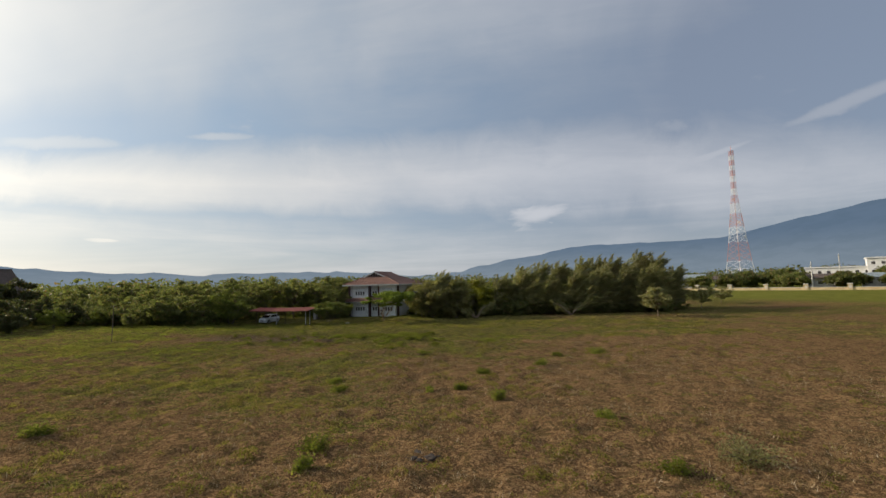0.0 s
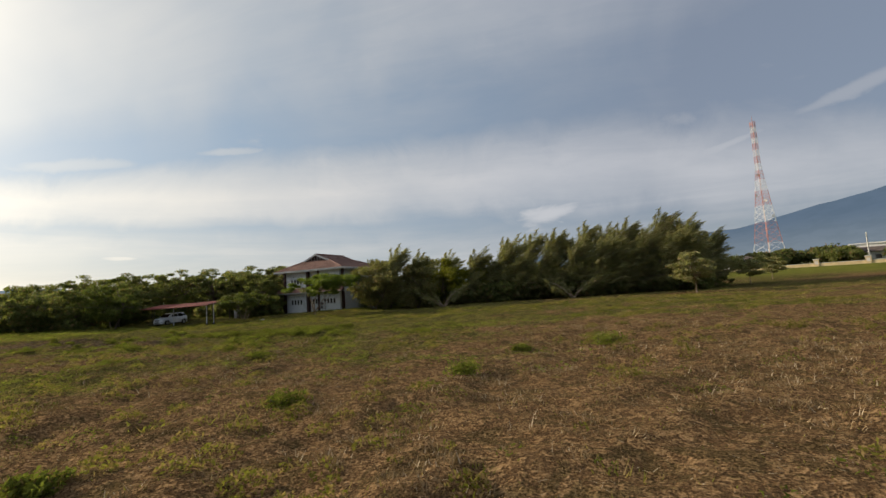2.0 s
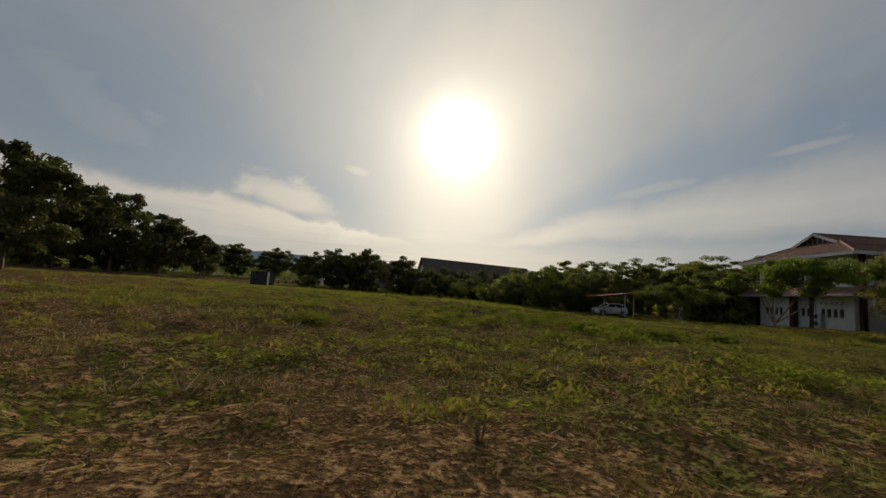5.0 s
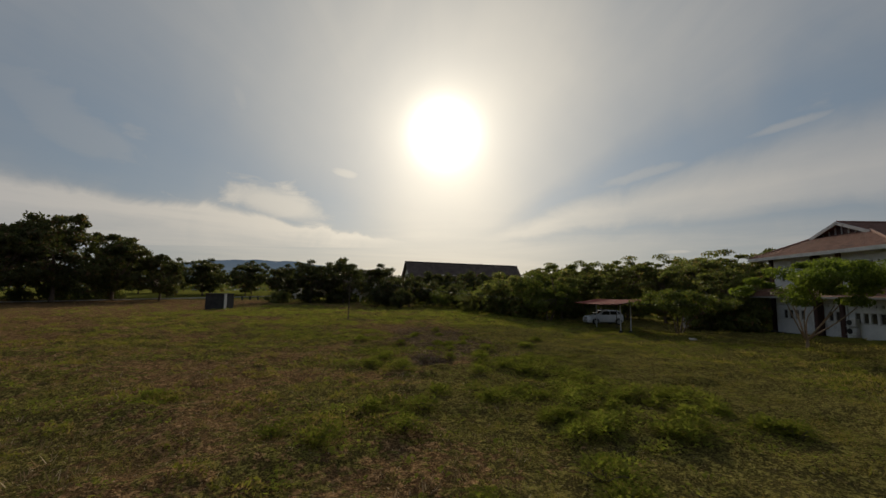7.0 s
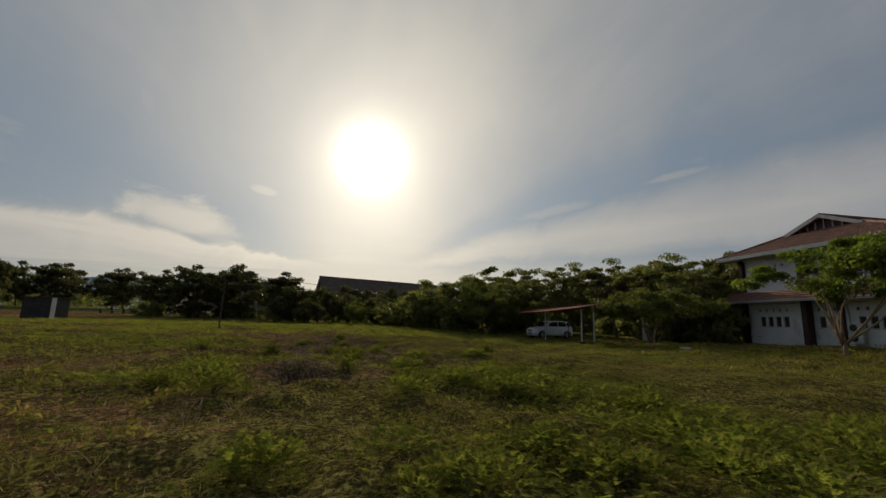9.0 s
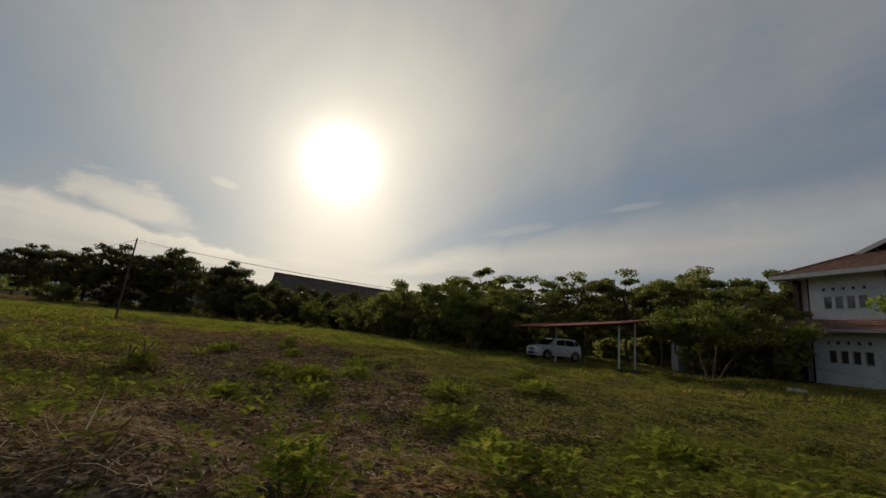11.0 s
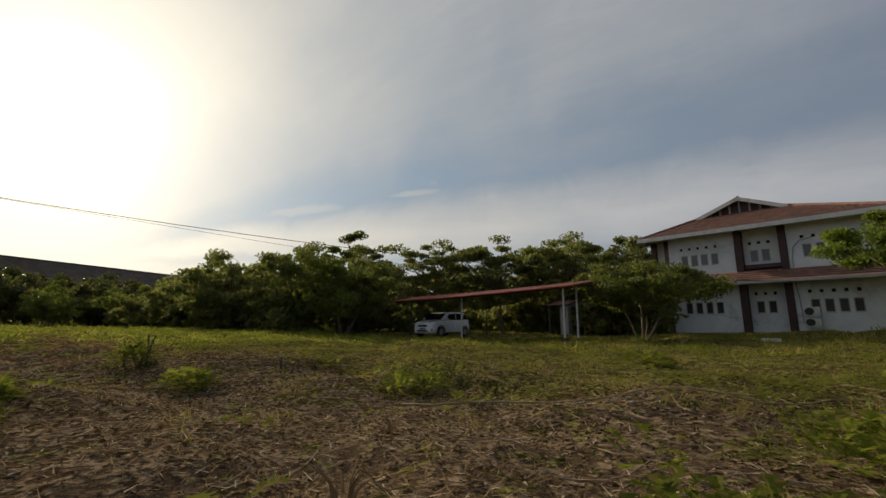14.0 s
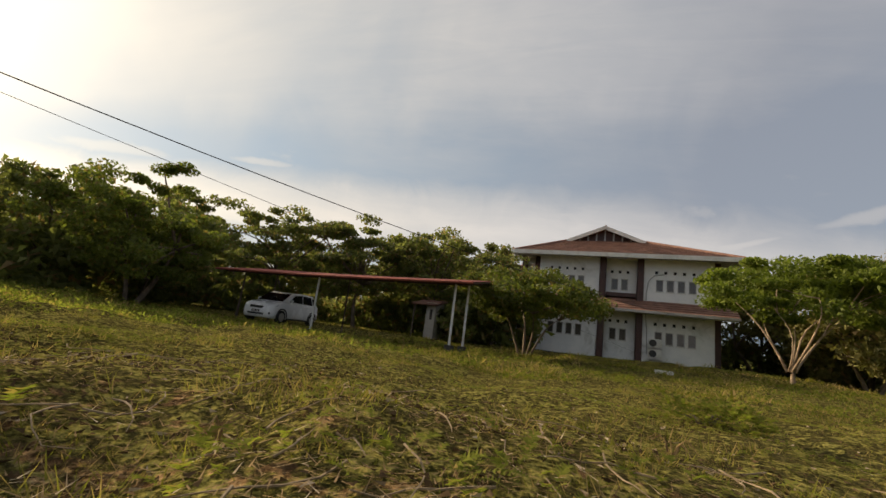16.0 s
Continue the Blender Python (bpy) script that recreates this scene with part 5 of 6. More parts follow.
# the long white building with its taller end, sheds and small houses near the wall
town_house(136.0, 211.0, -33, 22, 10, 7.0, "flat", 2, "long white flat-roofed building beyond the wall", TOWER_WHITE)
town_house(152.0, 199.0, -33, 13, 12, 10.5, "flat", 3, "tall white block of the long building", TOWER_WHITE)
town_house(104.0, 160.0, -33, 9, 6, 3.2, GREY_ROOF, 1, "low open shed with a grey roof")
town_house(116.5, 152.0, -33, 10, 6, 3.2, BLUE_ROOF, 1, "low white shed behind the boundary wall")
town_house(67.0, 183.0, -25, 14, 9, 3.4, BLUE_ROOF, 1, "low house with a blue-grey roof")
town_house(62.0, 200.0, -25, 8, 7, 6.4, "flat", 2)
town_house(74.0, 222.0, -25, 12, 8, 6.6, "flat", 2)
town_house(84.0, 178.0, -30, 8, 6, 3.3, GREY_ROOF, 1, "small grey-roofed house near the wall")


def power_pole(x, y, h, arms=True):
    z = on_ground(x, y)
    p = thing("power_pole", pose(x, y, z, 0, 0, 55), "pale concrete power pole with cross-arms", "power pole", "power poles")
    part("shaft", tube([(0, 0, -0.5), (0, 0, h)], [0.22, 0.13], 8), PALE_WALL, p)
    for k in range(2):
        part("cross_arm", boxed(-1.1, 1.1, -0.06, 0.06, h - 0.5 - k * 0.8, h - 0.38 - k * 0.8), WOOD, p)
        for s in (-0.95, 0.95):
            part("insulator", tube([(s, 0, h - 0.38 - k * 0.8), (s, 0, h - 0.15 - k * 0.8)], [0.07, 0.05], 7), PALE_WALL, p)


power_pole(103.5, 154.0, 8.5)
power_pole(114.5, 158.0, 11.0)
power_pole(55.0, 168.0, 8.5)


def radio_tower():
    x, y = 135.5, 266.0
    t = thing("radio_tower", pose(x, y, on_ground(x, y), 0, 0, 20), "tall red and white lattice radio tower", "tower")
    levels = [0, 13, 24, 33, 41, 47, 52, 56, 60, 63.5, 67, 70, 73, 76, 79]
    half = lambda z: 5.6 - 4.75 * (z / 55) ** 0.82 if z < 55 else 0.85
    for k, (z0, z1) in enumerate(zip(levels, levels[1:])):
        a, b = half(z0), half(z1)
        bars = []
        for sx, sy in ((-1, -1), (1, -1), (1, 1), (-1, 1)):
            bars.append(tube([(sx * a, sy * a, z0), (sx * b, sy * b, z1)], 0.15 if z0 < 40 else 0.1, 5))
        n = max(1, round((z1 - z0) / max(2.0, a * 0.9)))
        for j in range(n):
            c0, c1 = z0 + (z1 - z0) * j / n, z0 + (z1 - z0) * (j + 1) / n
            h0, h1 = half(c0), half(c1)
            for q in ((-1, -1, 1, -1), (1, -1, 1, 1), (1, 1, -1, 1), (-1, 1, -1, -1)):
                bars.append(tube([(q[0] * h0, q[1] * h0, c0), (q[2] * h1, q[3] * h1, c1)], 0.05, 4))
                bars.append(tube([(q[2] * h0, q[3] * h0, c0), (q[0] * h1, q[1] * h1, c1)], 0.05, 4))
                bars.append(tube([(q[0] * h1, q[1] * h1, c1), (q[2] * h1, q[3] * h1, c1)], 0.05, 4))
        for i, bar in enumerate(bars):
            part("leg" if i < 4 else "brace", bar, TOWER_WHITE if k % 2 == 0 else TOWER_RED, t)
    part("mast", tube([(0, 0, 79), (0, 0, 82.5)], [0.14, 0.05], 6), TOWER_RED, t)
    part("ladder", tube([(0, 0, 0), (0, 0, 79)], 0.2, 6), TOWER_RED, t, "dark red cable ladder")
    for z, a in ((36, 0.3), (39, 2.0), (27, 5.2), (50, 1.0)):
        h = half(z) + 0.5
        d = Vector((math.cos(a), math.sin(a), 0))
        part("dish", tube([d * h + Vector((0, 0, z)), d * (h + 0.5) + Vector((0, 0, z))], [0.9, 0.75], 14), TOWER_WHITE, t, "white drum antenna")


radio_tower()

# ---- pole and wires at the field's edge ----


def slack(a, b, sag, steps=16):
    a, b = Vector(a), Vector(b)
    return [a.lerp(b, k / steps) - Vector((0, 0, sag * 4 * (k / steps) * (1 - k / steps))) for k in range(steps + 1)]


def field_pole():
    x, y = -42.6, 39.0
    z = on_ground(x, y)
    p = thing("utility_pole", pose(x, y, z), "thin weathered wooden utility pole in the field", "utility pole")
    part("shaft", tube([(0, 0, -0.4), (0.03, 0.05, 2.2), (0.0, 0.1, 4.4)], [0.06, 0.05, 0.04], 8), WOOD, p)
    part("insulator", tube([(0, 0.1, 4.38), (0, 0.1, 4.5)], [0.04, 0.03], 7), PALE_WALL, p)
    for a, b, s, r in (((x, y + 0.1, 4.24), (-18.0, 71.2, 2.53), 1.06, 0.009), ((x, y + 0.1, 4.1), (-22.0, 69.1, 0.5), 0.04, 0.005), ((x, y + 0.1, 4.24), (-82.0, 22.0, 5.6), 0.4, 0.009)):
        tagged(part("wire", tube(slack(a, b, s, 24), r, 5), WIRE), "thin black overhead wire strung from the pole", "wire", "overhead wires")


field_pole()

# ---- small things on the ground ----


def lying_pole():
    pts = []
    for k in range(15):
        t = k / 14
        x, y = -26.4 + 4.3 * t, 46.98 + 2.75 * t - 0.42 * math.sin(math.pi * t) * (1 - 0.5 * t)
        pts.append((x, y, on_ground(x, y) + 0.05 + 0.01 * math.sin(9 * t)))
    tagged(part("bamboo_pole", tube(pts, [0.01 - 0.003 * k / 14 for k in range(15)], 8), STICK, smooth=True), "long thin bamboo pole lying on the ground", "pole")


lying_pole()


def rock(seed, x, y, size, mat=None):
    rng = np.random.default_rng(seed)
    bm = bmesh.new()
    bmesh.ops.create_icosphere(bm, subdivisions=2, radius=1.0)
    for v in bm.verts:
        k = 1 + 0.35 * noise.noise(v.co * 1.3 + Vector((seed, 0, 0))) + 0.12 * noise.noise(v.co * 4 + Vector((0, seed, 0)))
        v.co = Vector((v.co.x * 1.2, v.co.y, v.co.z * 0.62)) * k * size
    ob = part("stone", bm, mat or STONE)
    ob.matrix_basis = pose(x, y, on_ground(x, y) + size * 0.25, 0, 0, rng.uniform(0, 360))
    tagged(ob, "rough grey-brown stone lying in dry grass", "stone", "stones")


srng = np.random.default_rng(17)
for k in range(12):
    rock(100 + k, -24.45 + float(srng.normal()) * 0.18, 47.75 + float(srng.normal()) * 0.12, float(srng.uniform(0.014, 0.034)))
for k in range(34):
    rock(200 + k, float(srng.uniform(-32, -14)), float(srng.uniform(42.8, 50.5)), float(srng.uniform(0.012, 0.03)))


def white_slab():
    x, y = -22.3, 63.1
    tagged(part("white_slab", boxed(x - 0.3, x + 0.3, y - 0.1, y + 0.1, on_ground(x, y) - 0.05, on_ground(x, y) + 0.1, bevel=0.03), PALE_WALL), "small white slab lying on the grass", "slab")


white_slab()


def stump(seed, x, y, h, r):
    rng = np.random.default_rng(seed)
    t = thing("stump", pose(x, y, on_ground(x, y)), "thin dark broken stump standing in weeds", "stump", "stumps")
    part("stem", branchy(rng, (0, 0, -0.1), (rng.normal() * 0.05, rng.normal() * 0.05, h), r, 0.05, 4), WOOD, t)
    part("twig", branchy(rng, (0, 0, h * 0.4), (rng.normal() * 0.15, 0.1, h * 0.95), r * 0.6, 0.05, 3), WOOD, t)


for k, (x, y, h, r) in enumerate(((-23.9, 42.75, 0.45, 0.013), (-29.1, 47.53, 0.24, 0.03), (-23.75, 42.55, 0.4, 0.011), (-31.4, 46.3, 0.4, 0.025), (-31.1, 46.5, 0.45, 0.02))):
    stump(300 + k, x, y, h, r)


def weed_clump(rng, x, y, r, h, n, out):
    """Low broad leaves on a mound."""
    a, d = rng.uniform(0, 2 * math.pi, n), np.sqrt(rng.random(n)) * r
    px, py = x + np.cos(a) * d, y + np.sin(a) * d
    pz = ground_z(px, py) + h * (1 - (d / r) ** 2) * rng.uniform(0.25, 1.0, n) + 0.02
    out.append(np.stack([px, py, pz], -1))


def scattered(name, seed, region, count, r, h, leaves, size, keep, material, label):
    rng = np.random.default_rng(seed)
    x0, x1, y0, y1 = region
    out = []
    tries = 0
    while len(out) < count and tries < count * 12:
        tries += 1
        x, y = rng.uniform(x0, x1), rng.uniform(y0, y1)
        if keep(x, y) > rng.random():
            k = rng.uniform(0.5, 1.5)
            weed_clump(rng, x, y, r * k, h * k, max(6, int(leaves * k * k)), out)
    c = np.concatenate(out)
    ob = soup(name, leaf_quads(rng, c, size, 1.6, three=True), 3, material)
    tagged(ob, label, "weeds", kind="stuff")


def greenish(x, y):
    s, g, f = cover(x, y)
    return float(np.clip((g - 0.3) * 1.8 - 0.5 * s, 0.07, 1))


def greenish_far(x, y):
    return 0.0 if (-36 < x < 13 and 29 < y < 56) else max(0.12, greenish(x, y))


def patchy(x, y):
    """Where weeds stand in mats, with bare ground between them."""
    return greenish(x, y) * float(0.1 + 0.9 * ease(lattice(x, y, 1.7, 31), 0.45, 0.6))


def loose(x, y):
    return float(0.1 + 0.9 * ease(lattice(x, y, 4.5, 35), 0.4, 0.7))


def not_close(x, y):
    return 0.0 if (-32 < x < -6 and 40.5 < y < 51.5) else patchy(x, y)


def fronds(rng, base, way, length, pairs=6):
    """Feathered leaves: leaflets in pairs along an arched stalk."""
    n = len(base)
    side = np.cross(way, [0, 0, 1.0])
    side /= np.linalg.norm(side, axis=1, keepdims=True) + 1e-9
    out = []
    for k in range(pairs):
        t = (k + 0.6) / pairs
        p = base + way * (length * t)[:, None]
        p[:, 2] -= length * 0.45 * t * t
        w = (length * 0.33 * math.sin(math.pi * (0.12 + 0.8 * t)))[:, None]
        for sign in (-1, 1):
            tip = p + side * sign * w + way * w * 0.35
            tip[:, 2] += rng.normal(size=n) * 0.006
            d = way * (length * 0.4 / pairs)[:, None]
            out.append(np.stack([p - d, p + d, tip], 1))
    return np.concatenate(out)


def feathered_weeds(name, seed, region, count, per, keep, label, pairs=5):
    rng = np.random.default_rng(seed)
    x0, x1, y0, y1 = region
    base, way, length = [], [], []
    made = tries = 0
    while made < count and tries < count * 14:
        tries += 1
        x, y = rng.uniform(x0, x1), rng.uniform(y0, y1)
        if keep(x, y) < rng.random():
            continue
        made += 1
        k = rng.uniform(0.6, 1.5)
        n = int(per * k)
        a = rng.uniform(0, 2 * math.pi, n)
        d = np.sqrt(rng.random(n)) * 0.2 * k
        low = 1 - 0.78 * float(ease(y, 48.0, 51.0))
        rise = rng.uniform(0.1, 1.6, n) * low
        bx, by = x + np.cos(a) * d, y + np.sin(a) * d
        bz = ground_z(bx, by) + 0.02 + 0.16 * low * k * rng.random(n) * (1 - d / (0.25 * k))
        base.append(np.stack([bx, by, bz], -1))
        a = a + rng.normal(size=n) * 0.5
        v = np.stack([np.cos(a), np.sin(a), rise], -1)
        way.append(v / np.linalg.norm(v, axis=1, keepdims=True))
        length.append(rng.uniform(0.07, 0.17, n) * k ** 0.5 * (0.55 + 0.45 * low))
    tris = fronds(rng, np.concatenate(base), np.concatenate(way), np.concatenate(length), pairs)
    tagged(soup(name, tris, 3, WEED), label, "weeds", kind="stuff")


feathered_weeds("weeds", 5, (-32, -6, 40.5, 51.5), 1700, 11, patchy, "fern-like green weeds in tufts", 9)
feathered_weeds("weeds", 1, (-36, 13, 29, 56), 3000, 10, not_close, "low feathery green weeds in mats over the soil")
scattered("weeds", 6, (-30, 28, 1, 42), 700, 0.28, 0.2, 60, 0.055, loose, GRASS, "single green weeds dotted over the brown field")
scattered("weeds", 2, (-60, 30, 2, 66), 3600, 0.3, 0.16, 44, 0.04, greenish_far, WEED, "low green weeds scattered over the dry field")
scattered("weeds", 3, (-80, -30, 0, 64), 1500, 0.5, 0.2, 40, 0.06, greenish_far, WEED, "green weeds across the far field")


def bush(seed, x, y, r, h, label, material, leaf=0.06, n=1200):
    rng = np.random.default_rng(seed)
    z = on_ground(x, y)
    b = thing("bush", pose(x, y, z), label, "bush", "field bushes")
    stems, c = [], []
    for k in range(12):
        a, q = rng.uniform(0, 2 * math.pi), rng.uniform(0.3, 1.0)
        tip = np.array([math.cos(a) * r * q, math.sin(a) * r * q, h * rng.uniform(0.55, 1.05) * (1.15 - 0.5 * q)])
        stems.append(branchy(rng, (0, 0, -0.05), tip * (0.55 if leaf < 0.03 else 1.0), 0.009, 0.06, 3))
        m = n // 12
        s = rng.uniform(0.25, 1.05, m)[:, None]
        c.append(tip * s + rng.normal(size=(m, 3)) * r * 0.16)
    c = np.concatenate(c)
    c[:, 2] = np.maximum(c[:, 2], 0.01)
    for q in stems[: 12 if leaf > 0.03 else 5]:
        part("stem", q, WOOD, b)
    if leaf < 0.03:
        # several mounds of feathered leaves, thickest at the outside
        m = int(950 * r * r + 190)
        v = rng.normal(size=(m, 3))
        v[:, 2] = np.abs(v[:, 2]) * 1.2
        v /= np.linalg.norm(v, axis=1, keepdims=True)
        mound = rng.integers(0, 5, m)
        a = rng.uniform(0, 6.28, 5)
        off = np.stack([np.cos(a), np.sin(a), np.zeros(5)], -1) * r * rng.uniform(0.15, 0.55, 5)[:, None]
        size = rng.uniform(0.45, 0.75, 5)[:, None]
        q = off[mound] + v * size[mound] * np.array([r, r, h * 1.35]) * (rng.uniform(0.3, 1.0, m) ** 0.5)[:, None]
        way = v * np.array([1.0, 1.0, 0.7]) + rng.normal(size=q.shape) * 0.3 + np.array([0, 0, 0.2])
        way /= np.linalg.norm(way, axis=1, keepdims=True)
        soup("foliage", fronds(rng, q, way, rng.uniform(0.07, 0.16, m), 6), 3, material, b)
    else:
        soup("foliage", leaf_quads(rng, c, leaf, 1.8, three=True), 3, material, b)


BUSHES = ((-2.2, 11.6, 0.75, 0.55), (14.0, 12.0, 1.4, 0.75), (-1.6, 9.6, 0.5, 0.35), (11.2, 10.8, 0.6, 0.3), (-5.4, 21.3, 0.6, 0.3), (10.0, 16.3, 0.5, 0.25), (-15.6, 11.3, 0.8, 0.4),
          (7.9, 30.2, 0.6, 0.45), (13.2, 36.2, 0.9, 0.3), (9.6, 35.0, 0.4, 0.2), (-9.2, 44.0, 0.7, 0.35), (-3.7, 44.3, 0.8, 0.4), (-2.7, 34.7, 0.9, 0.3),
          (-14.5, 41.65, 0.85, 0.6), (-13.2, 44.7, 0.5, 0.35), (-10.3, 42.5, 0.6, 0.45), (-9.3, 45.5, 0.6, 0.35), (-9.6, 47.2, 1.0, 0.4), (-9.2, 48.6, 0.9, 0.35), (-11.5, 48.4, 0.7, 0.3),
          (-2.9, 41.9, 0.7, 0.35), (-2.6, 44.1, 0.7, 0.3), (3.0, 43.2, 0.9, 0.4), (-8.6, 41.8, 0.55, 0.4), (-6.5, 39.1, 0.6, 0.45), (-7.0, 38.0, 0.5, 0.4), (-7.2, 45.0, 0.7, 0.35), (-8.9, 50.4, 1.2, 0.3), (-10.6, 34.0, 0.5, 0.3),
          (-25.1, 40.2, 0.5, 0.4), (-26.85, 47.72, 0.5, 0.3), (-29.3, 46.3, 0.35, 0.18), (-23.5, 45.0, 0.5, 0.28), (-22.6, 45.5, 0.5, 0.25), (-27.6, 44.0, 0.4, 0.22), (-23.9, 42.7, 0.35, 0.3), (-31.2, 46.4, 0.45, 0.4),
          (-18.8, 46.4, 0.6, 0.3), (-16.8, 45.9, 0.6, 0.3), (-20.5, 47.4, 0.6, 0.28), (-17.5, 48.8, 0.8, 0.3), (-21.8, 50.4, 0.7, 0.28), (-25.0, 52.4, 0.6, 0.3), (-17.6, 41.0, 0.7, 0.5), (-18.7, 41.4, 0.6, 0.45), (-16.4, 40.5, 0.7, 0.45), (-16.7, 44.3, 0.35, 0.42), (-14.5, 45.3, 0.45, 0.36), (-15.1, 46.5, 0.65, 0.36), (-13.6, 47.0, 0.6, 0.34), (4.9, 19.7, 0.55, 0.55), (0.6, 21.4, 0.4, 0.25), (2.4, 21.9, 0.45, 0.25), (3.4, 27.0, 0.6, 0.2), (-6.8, 23.6, 0.6, 0.25), (-22.3, 45.3, 0.45, 0.26), (-23.2, 45.0, 0.35, 0.22), (-21.2, 44.1, 0.3, 0.22), (-20.8, 45.3, 0.4, 0.26), (-22.9, 46.4, 0.5, 0.3), (-28.6, 44.4, 0.4, 0.14), (-8.6, 40.2, 0.5, 0.35), (-6.8, 41.0, 0.5, 0.35))
thicket = np.random.default_rng(91)
BUSHES += tuple((float(thicket.uniform(-11, -4.6)), float(thicket.uniform(44.6, 50.5)), float(thicket.uniform(0.4, 0.75)), float(thicket.uniform(0.26, 0.44))) for k in range(24))
for k, (x, y, r, h) in enumerate(BUSHES):
    near = -33 < x < 4 and y > 33
    bush(400 + k, x, y, r, h, "low leafy green bush growing in the field", WEED if k != 1 else NEEDLE, 0.026 if near else 0.055, 5000 if near else 1600)


def blades(name, seed, region, count, height, width, material, keep, label, flat=0.0):
    """Single grass blades or lying stalks as thin triangles."""
    rng = np.random.default_rng(seed)
    x0, x1, y0, y1 = region
    n = count * 3
    x, y = rng.uniform(x0, x1, n), rng.uniform(y0, y1, n)
    ok = keep(x, y) > rng.random(n)
    x, y = x[ok][:count], y[ok][:count]
    n = len(x)
    # gather blades into tufts
    x, y = x + rng.normal(size=n) * 0.02, y + rng.normal(size=n) * 0.02
    h = height * rng.uniform(0.4, 1.5, n)
    a = rng.uniform(0, 2 * math.pi, n)
    tilt = rng.uniform(0.3, 2.2, n) if not flat else rng.uniform(3.0, 12.0, n)
    base = np.stack([x, y, ground_z(x, y) - 0.005 + (rng.random(n) * 0.05 if flat else 0)], -1)
    lift = h / np.sqrt(1 + tilt ** 2)
    tip = base + np.stack([np.cos(a) * lift * tilt, np.sin(a) * lift * tilt, lift], -1)
    side = np.stack([-np.sin(a), np.cos(a), np.zeros(n)], -1) * (width * rng.uniform(0.6, 1.4, n))[:, None]
    tagged(soup(name, np.stack([base - side, base + side, tip], 1), 3, material), label, "grass", kind="stuff")


def tufty(x, y):
    return 0.15 + 0.85 * ease(lattice(x, y, 0.45, 21), 0.45, 0.7)


def grassy(x, y):
    s, g, f = cover(x, y)
    return tufty(x, y) * np.clip(0.25 + g - 0.5 * s, 0.05, 1)


def strawy(x, y):
    s, g, f = cover(x, y)
    pit = np.hypot(np.asarray(x) + 16.2, np.asarray(y) - 43.35)
    return ease(lattice(x, y, 1.3, 22), 0.35, 0.7) * np.clip(1.1 - g, 0.1, 1) * ease(pit, 0.5, 1.2)


def bare(x, y):
    s, g, f = cover(x, y)
    pit = np.hypot(np.asarray(x) + 16.2, np.asarray(y) - 43.35)
    return np.clip(0.25 + s, 0, 1) * (0.3 + 0.7 * lattice(x, y, 0.7, 44)) * ease(pit, 0.5, 1.2)


def outer(x, y):
    """Away from the ground that is seen from close by."""
    return np.where((np.asarray(x) > -38) & (np.asarray(x) < 16) & (np.asarray(y) > 28) & (np.asarray(y) < 57), 0.0, 1.0)


def outer_tufty(x, y):
    return tufty(x, y) * outer(x, y)


blades("grass", 11, (-36, 12, 36, 60), 100000, 0.05, 0.003, GRASS, grassy, "short olive-green grass growing in tufts")
blades("grass", 12, (-8, 26, 2, 42), 60000, 0.05, 0.008, DRY, tufty, "short dry brown grass over the field")
blades("grass", 13, (-70, 44, -20, 76), 70000, 0.08, 0.011, GRASS, outer_tufty, "rough grass over the wider field")
blades("straw", 14, (-34, 14, 30, 54), 80000, 0.11, 0.004, DRY, strawy, "pale dry stalks lying on the soil", flat=1.0)
blades("straw", 16, (-33, -17, 42.5, 50), 45000, 0.1, 0.0034, DRY, bare, "tan dry stalks heaped on dark soil", flat=1.0)
blades("straw", 15, (-8, 26, 2, 42), 30000, 0.13, 0.005, DRY, strawy, "pale dry stalks lying on the brown field", flat=1.0)


def tussocks(name, seed, region, count, r, h, blades_each, width, material, keep, label):
    """Rough tufts that stand out from the ground, each a small dome of bent blades."""
    rng = np.random.default_rng(seed)
    x0, x1, y0, y1 = region
    n = count * 5
    x, y = rng.uniform(x0, x1, n), rng.uniform(y0, y1, n)
    ok = keep(x, y) > rng.random(n)
    x, y = x[ok][:count], y[ok][:count]
    k = rng.uniform(0.5, 1.6, len(x))
    x, y, k = (np.repeat(v, blades_each) for v in (x, y, k))
    m = len(x)
    a, d = rng.uniform(0, 2 * math.pi, m), np.sqrt(rng.random(m))
    bx, by = x + np.cos(a) * d * r * k * 1.5, y + np.sin(a) * d * r * k * 0.9
    base = np.stack([bx, by, ground_z(bx, by) - 0.01], -1)
    up = h * k * (1.1 - 0.8 * d * d) * rng.uniform(0.5, 1.2, m)
    b = a + rng.normal(size=m) * 0.8
    tip = base + np.stack([np.cos(b) * up * 0.9, np.sin(b) * up * 0.9, up], -1)
    side = np.stack([-np.sin(b), np.cos(b), np.zeros(m)], -1) * (width * rng.uniform(0.6, 1.4, m))[:, None]
    tagged(soup(name, np.stack([base - side, base + side, tip], 1), 3, material), label, "grass", kind="stuff")


def dry_ground(x, y):
    s, g, f = cover(x, y)
    return ease(lattice(x, y, 2.2, 41), 0.35, 0.75) * np.clip(1.15 - g, 0.15, 1)


def tufted(x, y):
    s, g, f = cover(x, y)
    return ease(lattice(x, y, 0.9, 43), 0.45, 0.7) * np.clip(0.3 + g - 0.4 * s, 0.1, 1)


def green_ground(x, y):
    s, g, f = cover(x, y)
    return ease(lattice(x, y, 1.8, 42), 0.4, 0.65) * np.clip(g * 1.6 - 0.2, 0.05, 1) * outer(x, y)


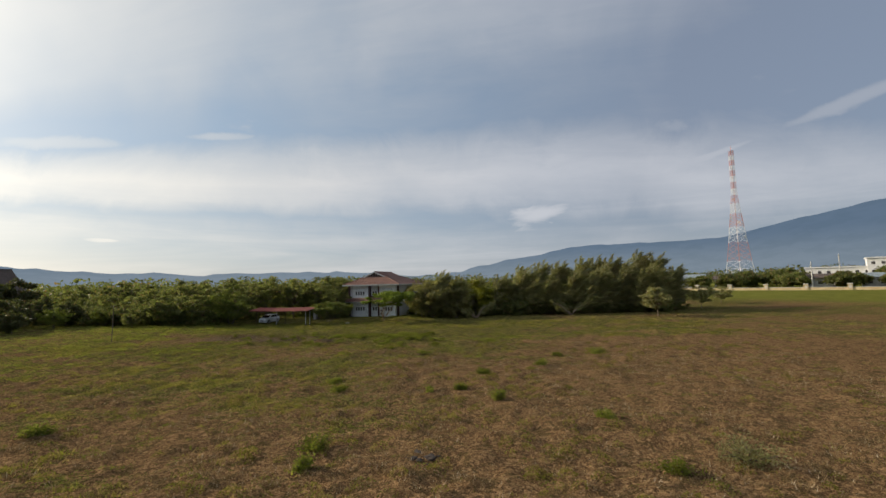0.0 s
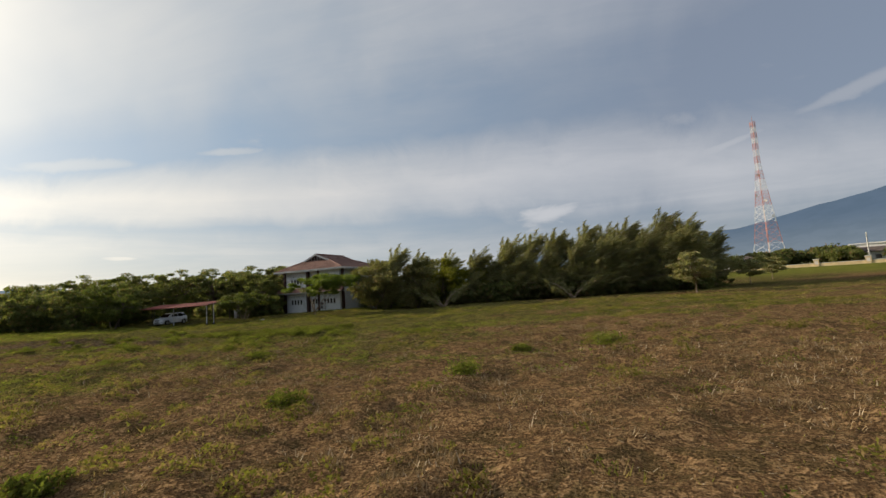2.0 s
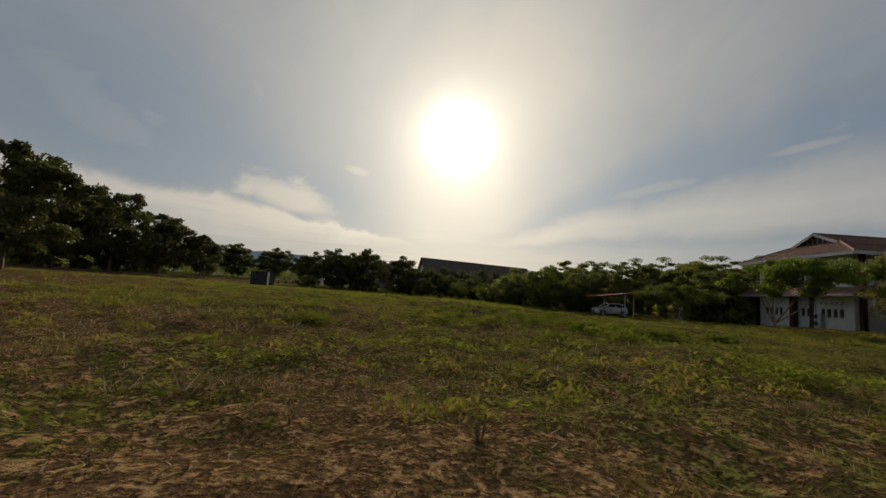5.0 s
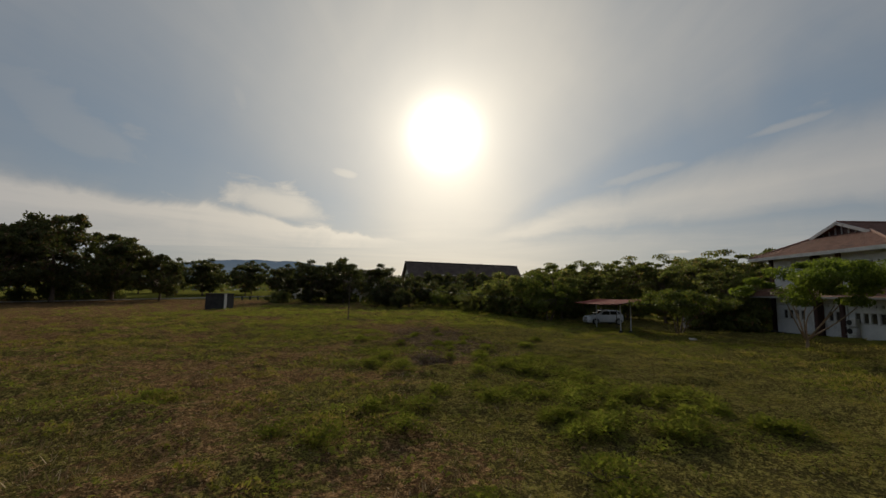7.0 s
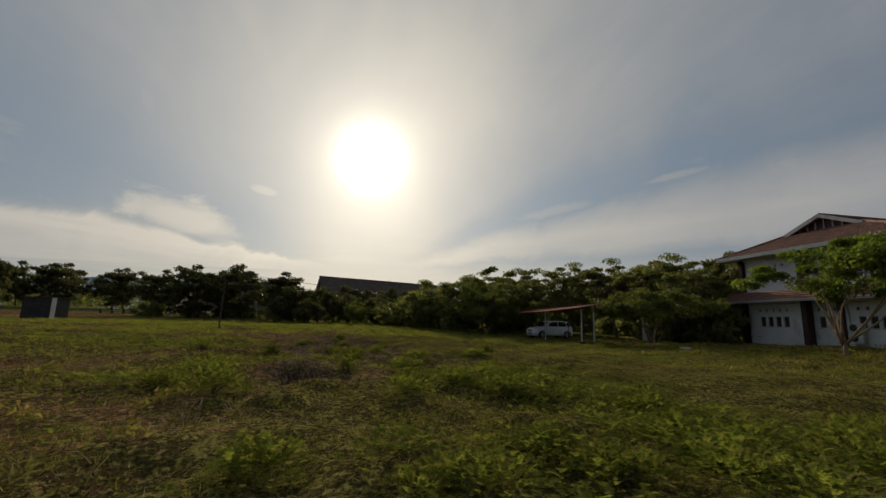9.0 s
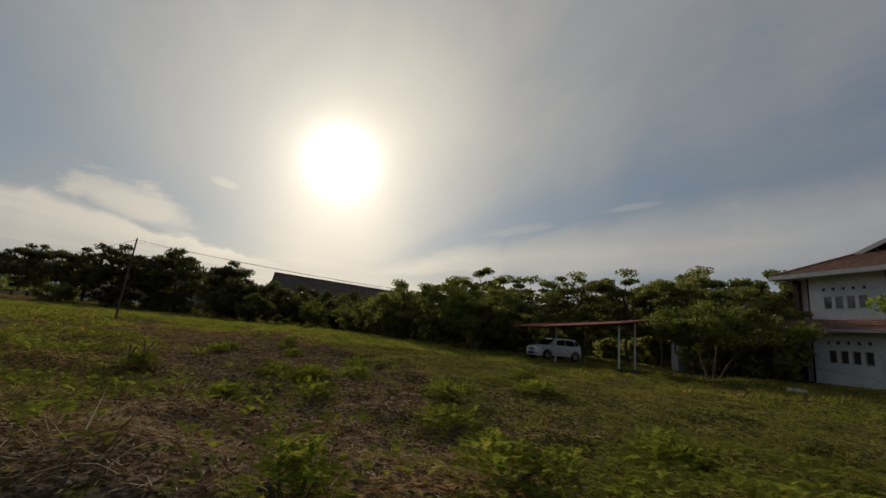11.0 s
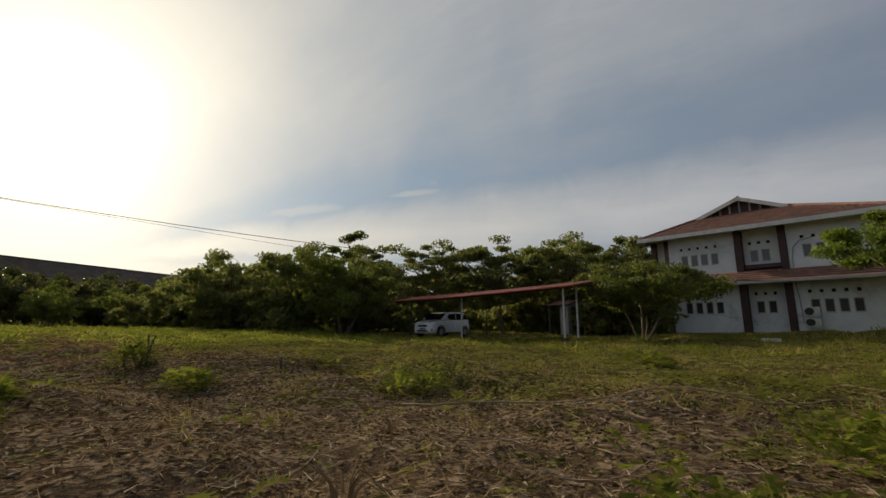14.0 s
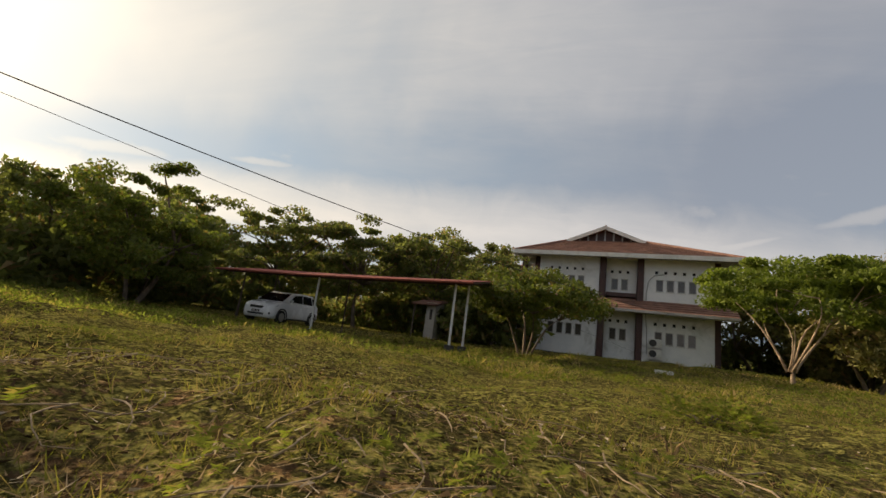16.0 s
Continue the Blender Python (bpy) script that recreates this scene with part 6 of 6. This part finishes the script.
tussocks("tussocks", 51, (-24, 28, 0, 44), 3600, 0.18, 0.15, 24, 0.01, DRY, dry_ground, "dry brown tufts of grass across the field")
tussocks("tussocks", 52, (-45, 34, 0, 66), 5200, 0.22, 0.15, 26, 0.014, GRASS, green_ground, "rough green tufts of grass across the field")
tussocks("tussocks", 54, (-38, 16, 28, 57), 3400, 0.14, 0.11, 34, 0.0045, GRASS, tufted, "fine olive tufts of grass in the field")
tussocks("tussocks", 53, (-85, 50, -25, 76), 2600, 0.34, 0.16, 20, 0.03, GRASS, green_ground, "rough green tufts over the far field")


def litter(seed, region, count, size, keep):
    rng = np.random.default_rng(seed)
    x0, x1, y0, y1 = region
    x, y = rng.uniform(x0, x1, count * 3), rng.uniform(y0, y1, count * 3)
    ok = keep(x, y) > rng.random(count * 3)
    x, y = x[ok][:count], y[ok][:count]
    c = np.stack([x, y, ground_z(x, y) + rng.uniform(0.004, 0.03, len(x))], -1)
    a = rng.uniform(0, 2 * math.pi, len(x))
    along = np.stack([np.cos(a), np.sin(a), rng.normal(size=len(x)) * 0.15], -1) * 3
    tagged(soup("leaf_litter", leaf_quads(rng, c, size, 1.9, 0.0, along, True), 3, LITTER), "dead brown leaves and scraps on the soil", "leaf litter", kind="stuff")


def twigs(seed, region, count):
    """Thin crooked sticks lying about."""
    rng = np.random.default_rng(seed)
    x0, x1, y0, y1 = region
    sticks = []
    for k in range(count):
        x, y, a = rng.uniform(x0, x1), rng.uniform(y0, y1), rng.uniform(0, 6.28)
        l, bend = rng.uniform(0.15, 0.7), rng.normal() * 1.2
        pts = []
        for i in range(6):
            pts.append((x, y, on_ground(x, y) + 0.015 + 0.03 * rng.random()))
            x, y, a = x + math.cos(a) * l / 5, y + math.sin(a) * l / 5, a + bend / 5 + rng.normal() * 0.15
        sticks.append(tube(pts, [0.006 * (1 - 0.12 * i) for i in range(6)], 4))
    tagged(part("twigs", joined(*sticks), STICK), "thin crooked tan sticks lying on soil", "twigs", kind="stuff")


twigs(63, (-33, -17, 42.5, 50.5), 420)


litter(61, (-34, 14, 30, 54), 50000, 0.022, bare)
litter(62, (-32, -18, 42.5, 50.5), 18000, 0.027, bare)


def dry_bunch(seed, x, y, h, n):
    """A bunch of dead bent stalks."""
    rng = np.random.default_rng(seed)
    t = thing("dry_weed", pose(x, y, on_ground(x, y)), "dead weed with pale bent dry stalks", "weed", "dead weeds")
    for k in range(n):
        a = rng.uniform(0, 2 * math.pi)
        d = Vector((math.cos(a), math.sin(a), 0))
        q = rng.uniform(0.5, 1.1) * h
        pts = [d * 0.02 - Vector((0, 0, 0.02)), d * q * 0.25 + Vector((0, 0, q * 0.6)), d * q * 0.55 + Vector((0, 0, q * 0.85)), d * q * 0.95 + Vector((0, 0, q * rng.uniform(0.3, 0.8)))]
        part("stalk", tube(pts, [0.005, 0.004, 0.003, 0.002], 4), DRY, t)


for k, (x, y, h, n) in enumerate(((-24.75, 44.65, 0.22, 16), (-24.05, 44.35, 0.2, 14), (-25.6, 45.9, 0.16, 10), (-22.9, 46.6, 0.18, 12), (-27.4, 47.3, 0.15, 10), (-26.0, 50.3, 0.15, 10), (-21.4, 44.5, 0.2, 12), (-28.4, 49.0, 0.16, 10), (-18.0, 44.3, 0.2, 12), (-12.4, 46.0, 0.2, 12), (4.0, 35.8, 0.2, 12), (6.2, 36.9, 0.2, 12))):
    dry_bunch(500 + k, x, y, h, n)


def ash_heap():
    """Burnt black scraps left from a small fire."""
    x, y = 2.4, 10.8
    rng = np.random.default_rng(77)
    t = thing("ash_heap", pose(x, y, on_ground(x, y)), "black burnt heap of ash on dry grass", "ash heap")
    for k in range(14):
        bm = bmesh.new()
        bmesh.ops.create_icosphere(bm, subdivisions=2, radius=1.0)
        size = float(rng.uniform(0.06, 0.16))
        for v in bm.verts:
            v.co = Vector((v.co.x * 1.5, v.co.y, v.co.z * 0.5)) * size * (1 + 0.5 * noise.noise(v.co * 2 + Vector((k * 3.1, 0, 0))))
        part("clod", bm, ASH, t).matrix_basis = pose(float(rng.normal()) * 0.45, float(rng.normal()) * 0.22, size * 0.2, 0, 0, float(rng.uniform(0, 360)))


ash_heap()
